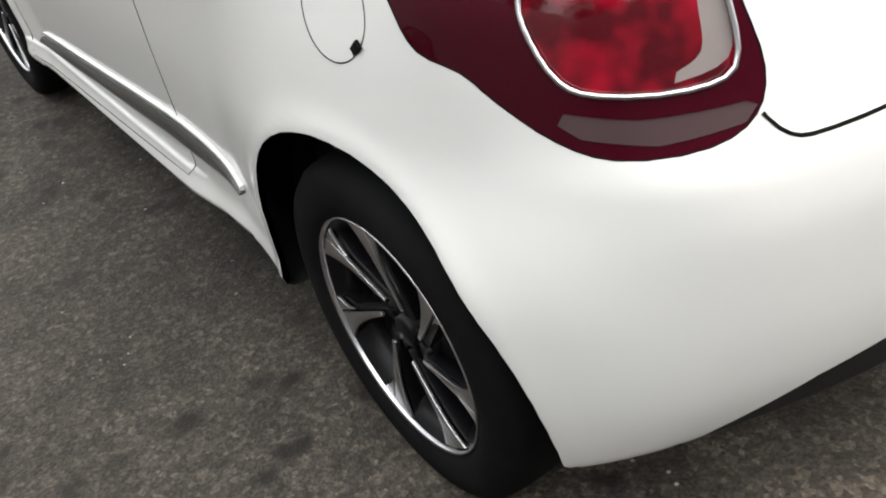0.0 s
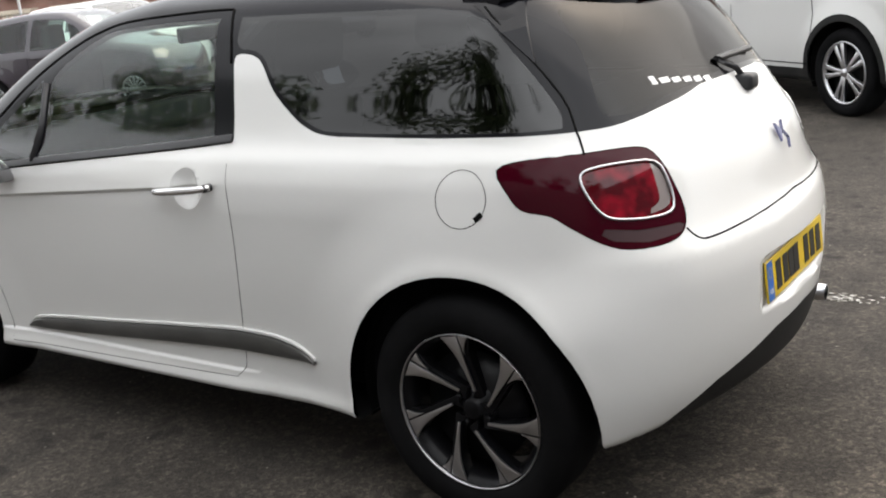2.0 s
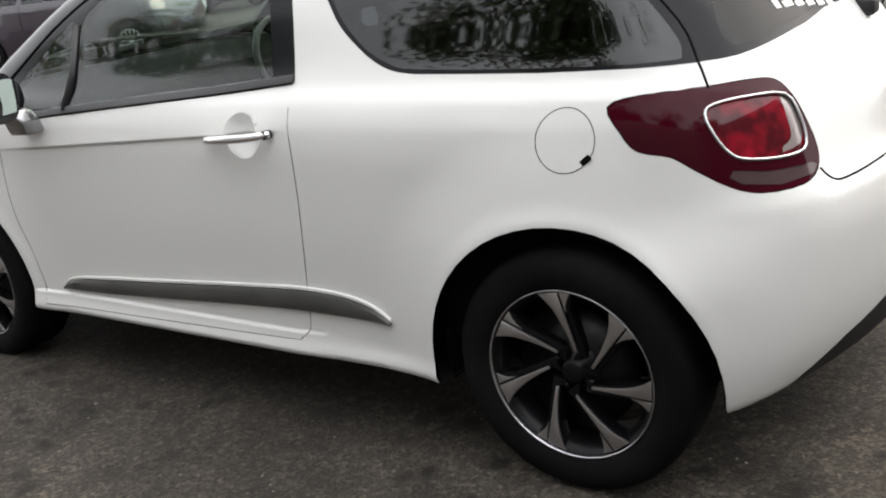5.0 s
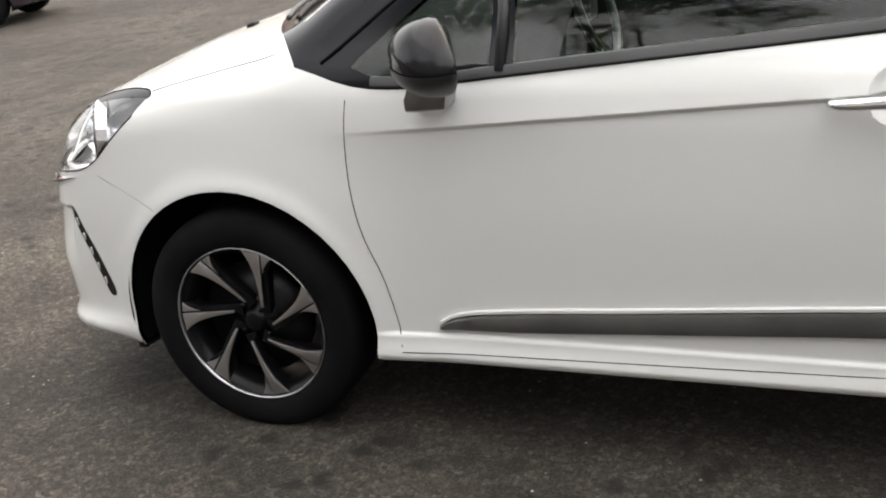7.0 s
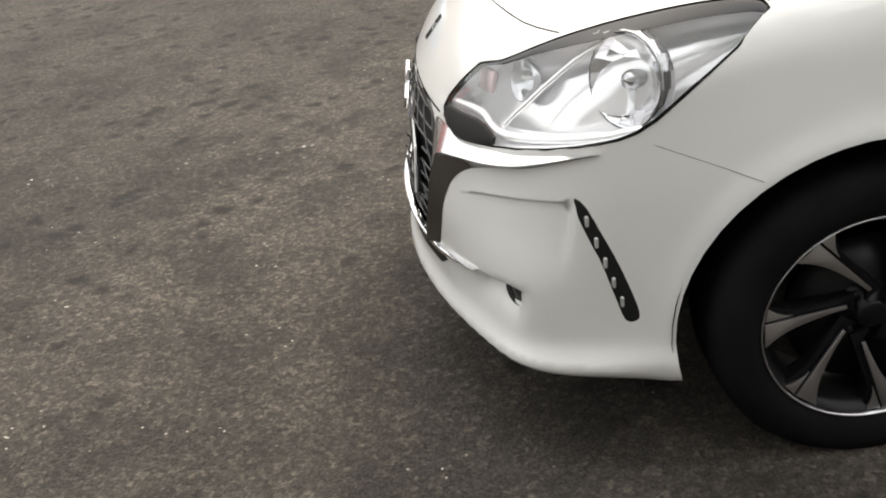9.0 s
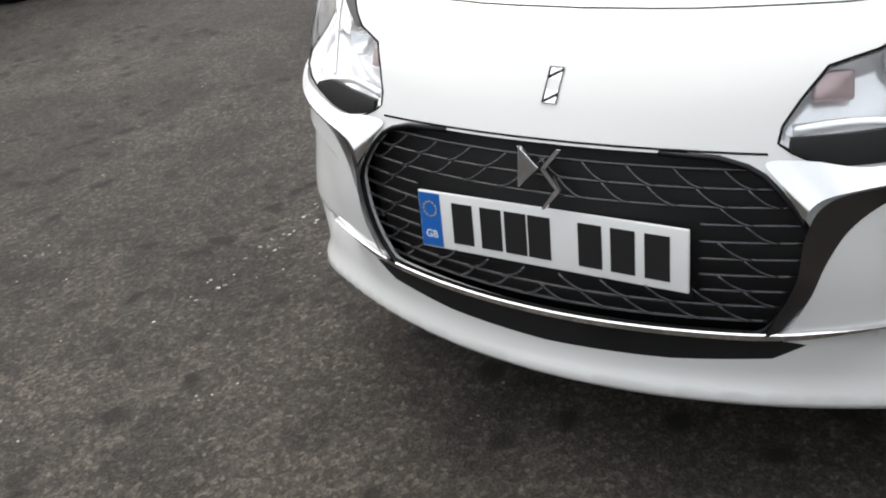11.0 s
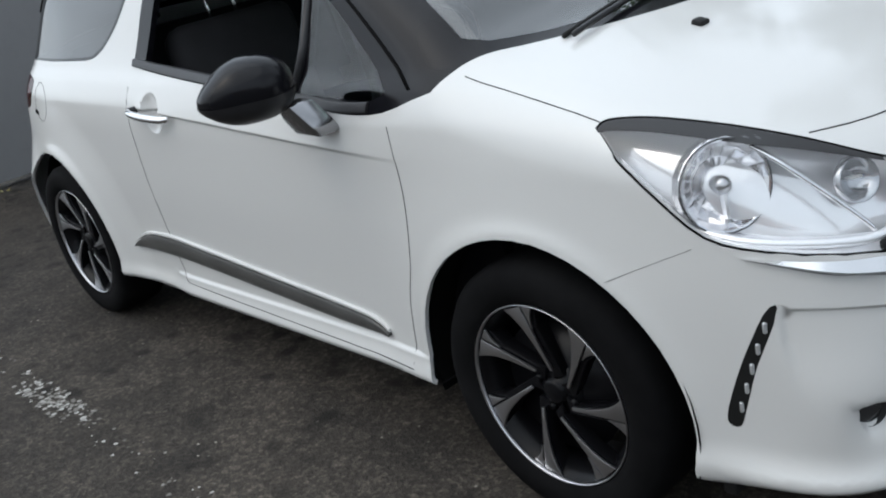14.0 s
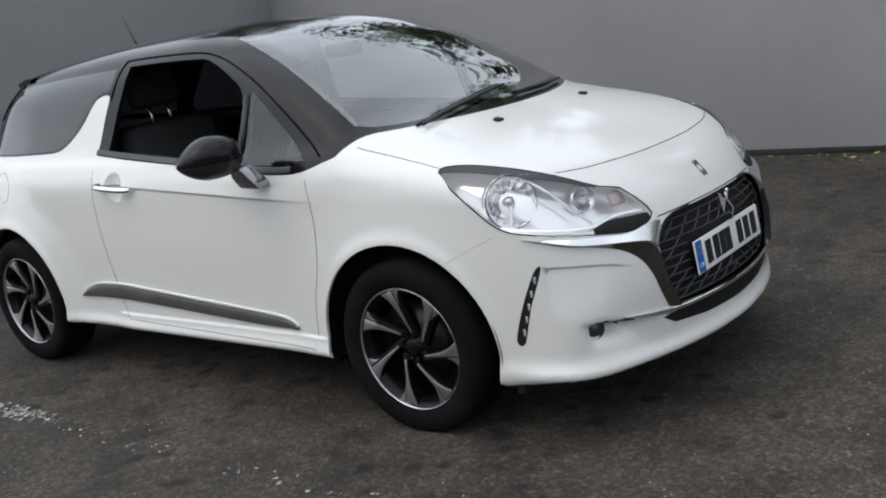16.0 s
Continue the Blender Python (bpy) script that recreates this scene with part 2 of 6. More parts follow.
def lathe(profile, n=64, axis="y"):
    """Turns a (radius, offset) profile round an axis."""
    bm = bmesh.new()
    rings = []
    for r, o in profile:
        ring = []
        for k in range(n):
            a = 2 * math.pi * k / n
            c = (r * math.cos(a), o, r * math.sin(a)) if axis == "y" else (r * math.cos(a), r * math.sin(a), o) if axis == "z" else (o, r * math.cos(a), r * math.sin(a))
            ring.append(bm.verts.new(c))
        rings.append(ring)
    for a, b in zip(rings, rings[1:]):
        for k in range(n):
            bm.faces.new((a[k], a[(k + 1) % n], b[(k + 1) % n], b[k]))
    bmesh.ops.recalc_face_normals(bm, faces=bm.faces)
    return bm


def tube(points, radius, n=8, closed=False):
    """A round bar along points; radius may be one number or one for each point."""
    bm = bmesh.new()
    pts = [Vector(p) for p in points]
    rings = []
    for k, p in enumerate(pts):
        a, b = (pts[k - 1], pts[(k + 1) % len(pts)]) if closed else (pts[max(0, k - 1)], pts[min(len(pts) - 1, k + 1)])
        d = (b - a).normalized()
        u = d.cross(Vector((0.13, 0.31, 0.94))).normalized()
        w = d.cross(u)
        r = radius[k] if isinstance(radius, (list, tuple)) else radius
        rings.append([bm.verts.new(p + r * (math.cos(2 * math.pi * j / n) * u + math.sin(2 * math.pi * j / n) * w)) for j in range(n)])
    pairs = list(zip(rings, rings[1:])) + ([(rings[-1], rings[0])] if closed else [])
    for a, b in pairs:
        for j in range(n):
            bm.faces.new((a[j], a[(j + 1) % n], b[(j + 1) % n], b[j]))
    if not closed:
        bm.faces.new(rings[0])
        bm.faces.new(rings[-1])
    bmesh.ops.recalc_face_normals(bm, faces=bm.faces)
    return bm


def spline(points, n=6, closed=False):
    """Catmull-Rom through a few points, n steps between each two."""
    p = [np.array(q, float) for q in points]
    out = []
    m = len(p)
    for k in range(m if closed else m - 1):
        a, b, c, d = (p[(k + j) % m] if closed else p[min(max(k + j, 0), m - 1)] for j in (-1, 0, 1, 2))
        for j in range(n):
            u = j / n
            out.append(0.5 * (2 * b + (c - a) * u + (2 * a - 5 * b + 4 * c - d) * u * u + (3 * b - a - 3 * c + d) * u ** 3))
    if not closed:
        out.append(p[-1])
    return out


def prism(poly, axis, lo, hi, bevel=0.0):
    """An outline of 2D points pushed along an axis from lo to hi."""
    bm = bmesh.new()
    put = {"x": lambda a, b, c: (c, a, b), "y": lambda a, b, c: (a, c, b), "z": lambda a, b, c: (a, b, c)}[axis]
    f = bm.faces.new([bm.verts.new(put(a, b, lo)) for a, b in poly])
    r = bmesh.ops.extrude_face_region(bm, geom=[f])
    d = Vector(put(0, 0, hi - lo))
    bmesh.ops.translate(bm, vec=d, verts=[v for v in r["geom"] if isinstance(v, bmesh.types.BMVert)])
    bmesh.ops.recalc_face_normals(bm, faces=bm.faces)
    if bevel:
        bmesh.ops.bevel(bm, geom=list(bm.edges), offset=bevel, segments=2, profile=0.5, affect="EDGES")
    return bm


def thing(name, label, category, at=(0, 0, 0), turn=0.0, group=""):
    ob = new(name)
    ob.matrix_basis = pose(*at, 0, 0, turn)
    return tagged(ob, label, category, group)


def lettering(text, size, m, material, parent, name="lettering", depth=0.0015, label="", width=None):
    c = bpy.data.curves.new(name, "FONT")
    c.body, c.size, c.extrude, c.align_x, c.align_y = text, size, depth, "CENTER", "CENTER"
    tmp = bpy.data.objects.new(name, c)
    scene.collection.objects.link(tmp)
    bpy.context.view_layer.update()
    me = bpy.data.meshes.new_from_object(tmp)
    bpy.data.objects.remove(tmp)
    me.materials.append(material)
    ob = new(name, me)
    ob.parent, ob.matrix_basis = parent, m
    return tagged(ob, label)


# ---- ground, line, walls ----
def sheet(name, x0, x1, y0, y1, z, material, kind="structure", label="", category=""):
    bm = bmesh.new()
    bm.faces.new([bm.verts.new(c) for c in ((x0, y0, z), (x1, y0, z), (x1, y1, z), (x0, y1, z))])
    return tagged(part(name, bm, material, None, "", False), label, category, "", kind)


sheet("ground", -900, 900, -900, 900, 0, ASPHALT, label="worn brown-grey asphalt of the car park with oil spots", category="ground")

WALL_Y, WALL_X = 3.90, -4.25
wall_l = tagged(boxed("wall_north", WALL_X - 0.2, 14, WALL_Y, WALL_Y + 0.2, 0.05, 2.6, WALL_GREY, bevel=0.005), "smooth grey painted wall beside the car", "wall", "", "structure")
wall_b = tagged(boxed("wall_west", WALL_X - 0.2, WALL_X, -0.8, WALL_Y - 0.003, 0.05, 2.6, WALL_GREY, bevel=0.005), "smooth grey painted wall behind the car", "wall", "", "structure")


def curve(*pts):
    """A smooth monotone curve through a few (position, value) pairs."""
    xs, ys = np.array(pts, float).T
    h, d = np.diff(xs), np.diff(ys) / np.diff(xs)
    m = np.zeros(len(xs))
    same = d[:-1] * d[1:] > 0
    m[1:-1][same] = 2 * d[:-1][same] * d[1:][same] / (d[:-1][same] + d[1:][same])
    m[0], m[-1] = d[0], d[-1]

    def at(x):
        x = np.clip(np.asarray(x, float), xs[0], xs[-1])
        i = np.clip(np.searchsorted(xs, x) - 1, 0, len(h) - 1)
        u = (x - xs[i]) / h[i]
        return ((1 + 2 * u) * (1 - u) ** 2 * ys[i] + u * (1 - u) ** 2 * h[i] * m[i]
                + u * u * (3 - 2 * u) * ys[i + 1] + u * u * (u - 1) * h[i] * m[i + 1])
    return at


def step(a, b, x):
    u = np.clip((x - a) / (b - a), 0, 1)
    return u * u * (3 - 2 * u)


def both(a, b, k):
    """The rounded meeting of two half spaces."""
    h = np.maximum(k - np.abs(a - b), 0) / k
    return np.maximum(a, b) + h * h * k / 4


AXLE_F, AXLE_R, ARCH = 1.23, -1.233, 0.371
HUB_F, HUB_R = 0.297, 0.311
TOP = curve((-2.0, 1.27), (-1.6, 1.345), (-1.3, 1.392), (-0.9, 1.43), (-0.4, 1.452), (0.0, 1.455), (0.3, 1.43), (0.6, 1.342),
            (0.9, 1.188), (1.12, 1.058), (1.25, 1.02), (1.4, 0.985), (1.6, 0.93), (1.8, 0.855), (1.95, 0.775), (2.04, 0.70), (2.15, 0.55))
CROWN = curve((-1.8, 0.16), (0.0, 0.16), (0.7, 0.18), (1.0, 0.17), (1.2, 0.13), (1.5, 0.11), (2.1, 0.09))
SIDE = curve((0.15, 0.772), (0.24, 0.785), (0.30, 0.772), (0.45, 0.778), (0.65, 0.786), (0.80, 0.786), (0.88, 0.78), (0.95, 0.755), (1.0, 0.72),
             (1.2, 0.638), (1.38, 0.55), (1.5, 0.48))
PLAN = curve((-2.0, -0.17), (-1.75, -0.095), (-1.45, -0.045), (-1.0, -0.008), (-0.4, 0.0), (0.6, 0.0), (1.0, -0.004), (1.4, -0.016), (1.7, -0.036), (2.1, -0.10))
NOSE = curve((0.15, 2.03), (0.20, 2.062), (0.235, 2.083), (0.29, 2.073), (0.35, 2.078), (0.45, 2.082), (0.6, 2.06), (0.7, 2.035), (0.85, 2.0), (1.5, 1.9))
TAIL = curve((0.2, -1.76), (0.3, -1.83), (0.4, -1.86), (0.5, -1.872), (0.62, -1.876), (0.70, -1.865), (0.76, -1.835), (0.9, -1.80), (1.0, -1.74),
             (1.1, -1.67), (1.3, -1.53), (1.45, -1.43))
TAIL_BOW = curve((0.3, 0.34), (0.7, 0.34), (1.0, 0.45), (1.3, 0.45))
BELLY = curve((-2.0, 0.30), (-1.7, 0.265), (-1.5, 0.24), (-0.9, 0.230), (0.87, 0.227), (1.58, 0.194), (1.75, 0.200), (1.9, 0.203), (2.15, 0.200))
CREASE = curve((0.40, 0.50), (0.52, 0.547), (0.60, 0.571), (0.68, 0.584), (0.80, 0.594))


def half_width(x, z):
    w = SIDE(z) + PLAN(x) * (1 - 0.5 * step(0.95, 1.4, z) * (x < 0))
    for axle, hub, swell in ((AXLE_F, HUB_F, 0.016), (AXLE_R, HUB_R, 0.030)):
        r = np.hypot(x - axle, z - hub)
        w = w + swell * (1 - step(0.36, 0.60, r)) * step(0.1, 0.3, z) + 0.010 * np.exp(-((r - ARCH) / 0.035) ** 2)
    # the full corner behind the rear arch
    w = w + 0.038 * step(-1.30, -1.52, x) * step(-1.84, -1.62, x) * step(0.74, 0.52, z)
    # the sill stands out below the door
    w = w + 0.013 * step(0.312, 0.300, z) * step(-0.52, -0.36, x) * step(0.88, 0.80, x) * step(0.20, 0.25, z)
    # the crease of the door, deepest at the handle and fading out forwards
    d = z - (0.868 - 0.062 * (x + 0.16))
    w = w + 0.011 * step(-0.006, 0.006, d) * np.exp(-np.maximum(d, 0) / 0.06) * step(0.95, 0.5, x) * step(-0.45, -0.32, x)
    # bowl behind the handle
    r = np.hypot(x + 0.285, (z - 0.872) * 1.0)
    return w - 0.029 * np.clip(1 - (r / 0.062) ** 2, 0, 1)


def dents(x, y, z):
    """How far the skin lies in: the panel and scoop of the front corners, the bed of the rear plate."""
    rise = CREASE(y) - z
    mouth = z - 0.350 - 0.15 * np.maximum(0, y - 0.45)
    d = 0.009 * step(0, 0.007, rise) * step(0.19, 0.06, rise) * step(0.50, 0.60, y) * step(0.734, 0.716, y) * step(1.60, 1.70, x)
    d = d + 0.026 * np.exp(-(mouth / np.where(mouth > 0, 0.014, 0.070)) ** 2) * step(0.42, 0.58, y) * step(0.705, 0.635, y) * step(1.64, 1.76, x)
    # the lip stands out along the foot of the bumper
    d = d - 0.007 * np.exp(-((z - 0.238) / 0.022) ** 2) * step(1.60, 1.75, x)
    # pocket of the fog lamp, closed at its outer end
    d = d + 0.030 * np.exp(-(mouth / np.where(mouth > 0, 0.012, 0.034)) ** 2) * step(0.50, 0.575, y) * step(0.662, 0.645, y) * step(1.66, 1.76, x)
    bed = step(0.30, 0.275, y) * step(0.475, 0.49, z) * step(0.635, 0.62, z) * (x < -1.6)
    return d + bed * np.maximum(0, -1.836 - TAIL(z) - TAIL_BOW(z) * y * y)


def body_field(x, y, z):
    """Below nought inside the car's outer skin."""
    y = np.abs(y)
    low = step(0.65, 0.35, z)
    f = both(y - half_width(x, z), z - (TOP(x) - CROWN(x) * y * y), 0.11)
    f = both(f, x - (NOSE(z) - 0.405 * y * y), 0.16 - 0.07 * low)
    f = both(f, (TAIL(z) + TAIL_BOW(z) * y * y) - x, 0.16 - 0.05 * low)
    return both(f, BELLY(x) - z, 0.03 + 0.03 * step(1.6, 1.8, x)) + dents(x, y, z)


# ---- skins from a field ----
def skin(field, lo, hi, h):
    """The right half (y from nought up) of a field's skin as corners and four-sided faces."""
    xs, ys, zs = np.arange(lo[0], hi[0], h), np.arange(-h / 2, hi[1], h), np.arange(lo[2], hi[2], h)
    gx, gy, gz = np.meshgrid(xs, ys, zs, indexing="ij")
    s = field(gx, gy, gz) < 0
    c = sum(s[i:s.shape[0] - 1 + i, j:s.shape[1] - 1 + j, k:s.shape[2] - 1 + k].astype(int) for i in (0, 1) for j in (0, 1) for k in (0, 1))
    act = (c > 0) & (c < 8)
    ids = -np.ones(act.shape, int)
    ids[act] = np.arange(act.sum())
    ii, jj, kk = np.nonzero(act)
    p = np.stack([xs[ii] + h / 2, ys[jj] + h / 2, zs[kk] + h / 2], 1)
    mid = jj == 0
    quads = []
    for ax in range(3):
        a, b = [slice(None)] * 3, [slice(None)] * 3
        a[ax], b[ax] = slice(0, -1), slice(1, None)
        e0 = s[tuple(a)]
        flip = e0 != s[tuple(b)]
        o1, o2 = (ax + 1) % 3, (ax + 2) % 3
        idx = np.argwhere(flip)
        lim = np.array(act.shape)
        idx = idx[(idx[:, o1] > 0) & (idx[:, o2] > 0) & (idx[:, o1] < lim[o1]) & (idx[:, o2] < lim[o2])]
        q = []
        for d1, d2 in ((-1, -1), (0, -1), (0, 0), (-1, 0)):
            t = idx.copy()
            t[:, o1] += d1
            t[:, o2] += d2
            q.append(ids[t[:, 0], t[:, 1], t[:, 2]])
        q = np.stack(q, 1)
        back = ~e0[idx[:, 0], idx[:, 1], idx[:, 2]]
        q[back] = q[back][:, ::-1]
        quads.append(q)
    quads = np.concatenate(quads)
    quads = quads[(quads >= 0).all(1)]
    n = len(p)
    for turn in range(4):
        for _ in range(3):
            e = 1e-4
            v = field(*p.T)
            g = np.stack([(field(*(p + e * d).T) - field(*(p - e * d).T)) / (2 * e) for d in np.eye(3)], 1)
            g[mid, 1] = 0
            p = p - np.clip(v / np.maximum((g * g).sum(1), 0.2), -h, h)[:, None] * g
            p[mid, 1] = 0
        if turn < 3:
            acc, cnt = np.zeros_like(p), np.zeros(n)
            for k in range(4):
                np.add.at(acc, quads[:, k], p[quads[:, (k + 1) % 4]] + p[quads[:, (k + 3) % 4]])
                np.add.at(cnt, quads[:, k], 2)
            q = p * 0.5 + acc / np.maximum(cnt, 1)[:, None] * 0.5
            q[mid, 1] = 0
            p = q
    return p, quads


def inside(poly, u, v):
    """Which points lie in an outline."""
    u, v = np.asarray(u), np.asarray(v)
    r = np.zeros(u.shape, bool)
    for (a, b), (c, d) in zip(poly, poly[1:] + poly[:1]):
        if b != d:
            r ^= ((b > v) != (d > v)) & (u < (c - a) * (v - b) / (d - b) + a)
    return r


# ways of looking at the skin: from the side, top, end, and the two slanting corners
VIEWS = {"side": (Vector((1, 0, 0)), Vector((0, 0, 1)), Vector((0, 1, 0))), "top": (Vector((1, 0, 0)), Vector((0, 1, 0)), Vector((0, 0, 1))),
         "rear": (Vector((0, 1, 0)), Vector((0, 0, 1)), Vector((-1, 0, 0))), "end": (Vector((0, 1, 0)), Vector((0, 0, 1)), Vector((1, 0, 0))),
         "front_corner": (Vector((0.7071, -0.7071, 0)), Vector((0, 0, 1)), Vector((0.7071, 0.7071, 0))),
         "back_corner": (Vector((0.7071, 0.7071, 0)), Vector((0, 0, 1)), Vector((-0.7071, 0.7071, 0)))}


def flat(view, points):
    u, v, _ = VIEWS[view]
    return [(float(u.dot(Vector(p))), float(v.dot(Vector(p)))) for p in points]


class Skin:
    """Half a car's skin that can be cut along outlines and taken apart into panels."""

    def __init__(self, field, lo, hi, h):
        self.field, self.rest = field, None
        p, q = skin(field, lo, hi, h)
        self.bm = bmesh.new()
        vs = [self.bm.verts.new(c) for c in p]
        for f in q:
            if len(set(f)) == 4:
                self.bm.faces.new([vs[k] for k in f])

    def cut(self, view, poly, where=lambda c: True, closed=True):
        u, v, w = (np.array(k) for k in VIEWS[view])
        lo, hi = np.min(poly, 0) - 1e-4, np.max(poly, 0) + 1e-4

        us, vs = tuple(u), tuple(v)

        def spans(faces):
            out = []
            for f in faces:
                cs = [q.co for q in f.verts]
                a = [us[0] * c.x + us[1] * c.y + us[2] * c.z for c in cs]
                b = [c.y * vs[1] + c.z * vs[2] for c in cs]
                out.append((min(a), max(a), min(b), max(b)))
            return np.array(out).reshape(-1, 4)
        # a quick sieve by one corner, then exact spans of what is near
        first = np.array([f.verts[0].co for f in self.bm.faces])
        a1, b1 = first @ u, first @ v
        g = 0.05
        sieve = (a1 > lo[0] - g) & (a1 < hi[0] + g) & (b1 > lo[1] - g) & (b1 < hi[1] + g)
        faces = [f for f, k in zip(self.bm.faces, sieve) if k and where(f.calc_center_median())]
        box4 = spans(faces)
        segments = list(zip(poly, poly[1:] + (poly[:1] if closed else [])))
        # keep only faces near some segment
        ok = np.zeros(len(faces), bool)
        for (a, b), (c, d) in segments:
            ok |= (box4[:, 0] < max(a, c) + 1e-3) & (box4[:, 1] > min(a, c) - 1e-3) & (box4[:, 2] < max(b, d) + 1e-3) & (box4[:, 3] > min(b, d) - 1e-3)
        faces, box4 = [f for f, k in zip(faces, ok) if k], box4[ok]
        for (a, b), (c, d) in segments:
            if abs(a - c) + abs(b - d) < 1e-6:
                continue
            s0, s1, t0, t1 = min(a, c) - 1e-5, max(a, c) + 1e-5, min(b, d) - 1e-5, max(b, d) + 1e-5
            hitting = (box4[:, 0] < s1) & (box4[:, 1] > s0) & (box4[:, 2] < t1) & (box4[:, 3] > t0)
            near = [faces[k] for k in np.flatnonzero(hitting)]
            # of those, only the ones that the line really crosses
            du, dv = d - b, -(c - a)
            k0 = du * a + dv * b
            crossed = []
            for f in near:
                side = [du * (us[0] * q.co.x + us[1] * q.co.y + us[2] * q.co.z) + dv * (vs[1] * q.co.y + vs[2] * q.co.z) - k0 for q in f.verts]
                if min(side) < -1e-9 and max(side) > 1e-9:
                    crossed.append(f)
            if not crossed:
                continue
            # split the crossed edges, then each face between its two places on the line
            height, on = {}, set()
            for f in crossed:
                for q in f.verts:
                    if q not in height:
                        c3 = q.co
                        height[q] = (du * (us[0] * c3.x + us[1] * c3.y + us[2] * c3.z) + dv * (vs[1] * c3.y + vs[2] * c3.z) - k0) / math.hypot(du, dv)
                        if abs(height[q]) <= 2e-5:
                            on.add(q)
            for e in {e for f in crossed for e in f.edges}:
                p, q = e.verts
                if p in on or q in on or height[p] * height[q] > 0:
                    continue
                on.add(bmesh.utils.edge_split(e, p, height[p] / (height[p] - height[q]))[1])
            done = set(crossed)
            fresh = list(crossed)
            for f in crossed:
                ends = [q for q in f.verts if q in on]
                if len(ends) == 2 and not any(q.edge.other_vert(q.vert) in ends and q.vert in ends for q in f.loops):
                    fresh.append(bmesh.utils.face_split(f, *ends)[0])
            keep = [k for k, f in enumerate(faces) if f not in done]
            faces = [faces[k] for k in keep] + fresh
            box4 = np.concatenate([box4[keep], spans(fresh)])

    def settle(self):
        """Lays all corners exactly onto the skin again, after cuts along creases."""
        p = np.array([q.co for q in self.bm.verts])
        mid = np.abs(p[:, 1]) < 1e-6
        for _ in range(3):
            e = 1e-4
            v = self.field(*p.T)
            g = np.stack([(self.field(*(p + e * d).T) - self.field(*(p - e * d).T)) / (2 * e) for d in np.eye(3)], 1)
            g[mid, 1] = 0
            p = p - np.clip(v / np.maximum((g * g).sum(1), 0.2), -0.01, 0.01)[:, None] * g
        for q, c in zip(self.bm.verts, p):
            q.co = c

    def take(self, keep):
        """Splits off the faces that keep(middles, normals) picks, as a bmesh of their own."""
        if self.rest is None:
            self.bm.normal_update()
            faces = list(self.bm.faces)
            self.rest = faces, np.array([f.calc_center_median() for f in faces]), np.array([f.normal for f in faces])
        faces, c, n = self.rest
        out = bmesh.new()
        if not faces:
            return out
        pick = keep(c, n)
        made = {}
        for k in np.flatnonzero(pick):
            vs = []
            for q in faces[k].verts:
                if q not in made:
                    made[q] = out.verts.new(q.co)
                vs.append(made[q])
            try:
                out.faces.new(vs)
            except ValueError:
                pass
        left = np.flatnonzero(~pick)
        self.rest = [faces[k] for k in left], c[left], n[left]
        return out

    def foot(self, view, points, lift=0.0):
        """The outline's points laid onto the skin, as places."""
        u, v, w = VIEWS[view]
        if not len(points):
            return []
        ab = np.array(points, float)
        base = ab[:, :1] * np.array(u) + ab[:, 1:2] * np.array(v)
        w3 = np.array(w)
        s = np.linspace(2.6, 0.0, 131)
        q = base[:, None] + s[None, :, None] * w3
        f = self.field(q[..., 0], q[..., 1], q[..., 2])
        k = np.argmax(f < 0, 1)
        good = f[np.arange(len(ab)), k] < 0
        near, far = s[np.maximum(k - 1, 0)], s[k]
        for _ in range(14):
            m = (near + far) / 2
            c = base + m[:, None] * w3
            inn = self.field(c[:, 0], c[:, 1], c[:, 2]) < 0
            far, near = np.where(inn, m, far), np.where(inn, near, m)
        c = base + ((near + far) / 2 + lift)[:, None] * w3
        return [Vector(p) for p, g in zip(c, good) if g]


def twin(bm):
    """The mirror image in y of a bmesh."""
    b = bm.copy()
    for q in b.verts:
        q.co.y = -q.co.y
    bmesh.ops.reverse_faces(b, faces=b.faces)
    return b


def whole(bm):
    """Both halves welded along the middle."""
    b = twin(bm)
    me = bpy.data.meshes.new("tmp")
    b.to_mesh(me)
    b.free()
    bm.from_mesh(me)
    bpy.data.meshes.remove(me)
    bmesh.ops.remove_doubles(bm, verts=bm.verts, dist=2e-5)
    return bm


def thick(ob, t):
    m = ob.modifiers.new("thickness", "SOLIDIFY")
    m.thickness, m.offset = t, -1.0
    return ob


def slope(field, p, e=2e-4):
    """The outward direction of a field's skin at places p."""
    g = np.stack([(field(*(p + e * d).T) - field(*(p - e * d).T)) / (2 * e) for d in np.eye(3)], 1)
    return g / np.maximum(np.linalg.norm(g, axis=1), 1e-9)[:, None]


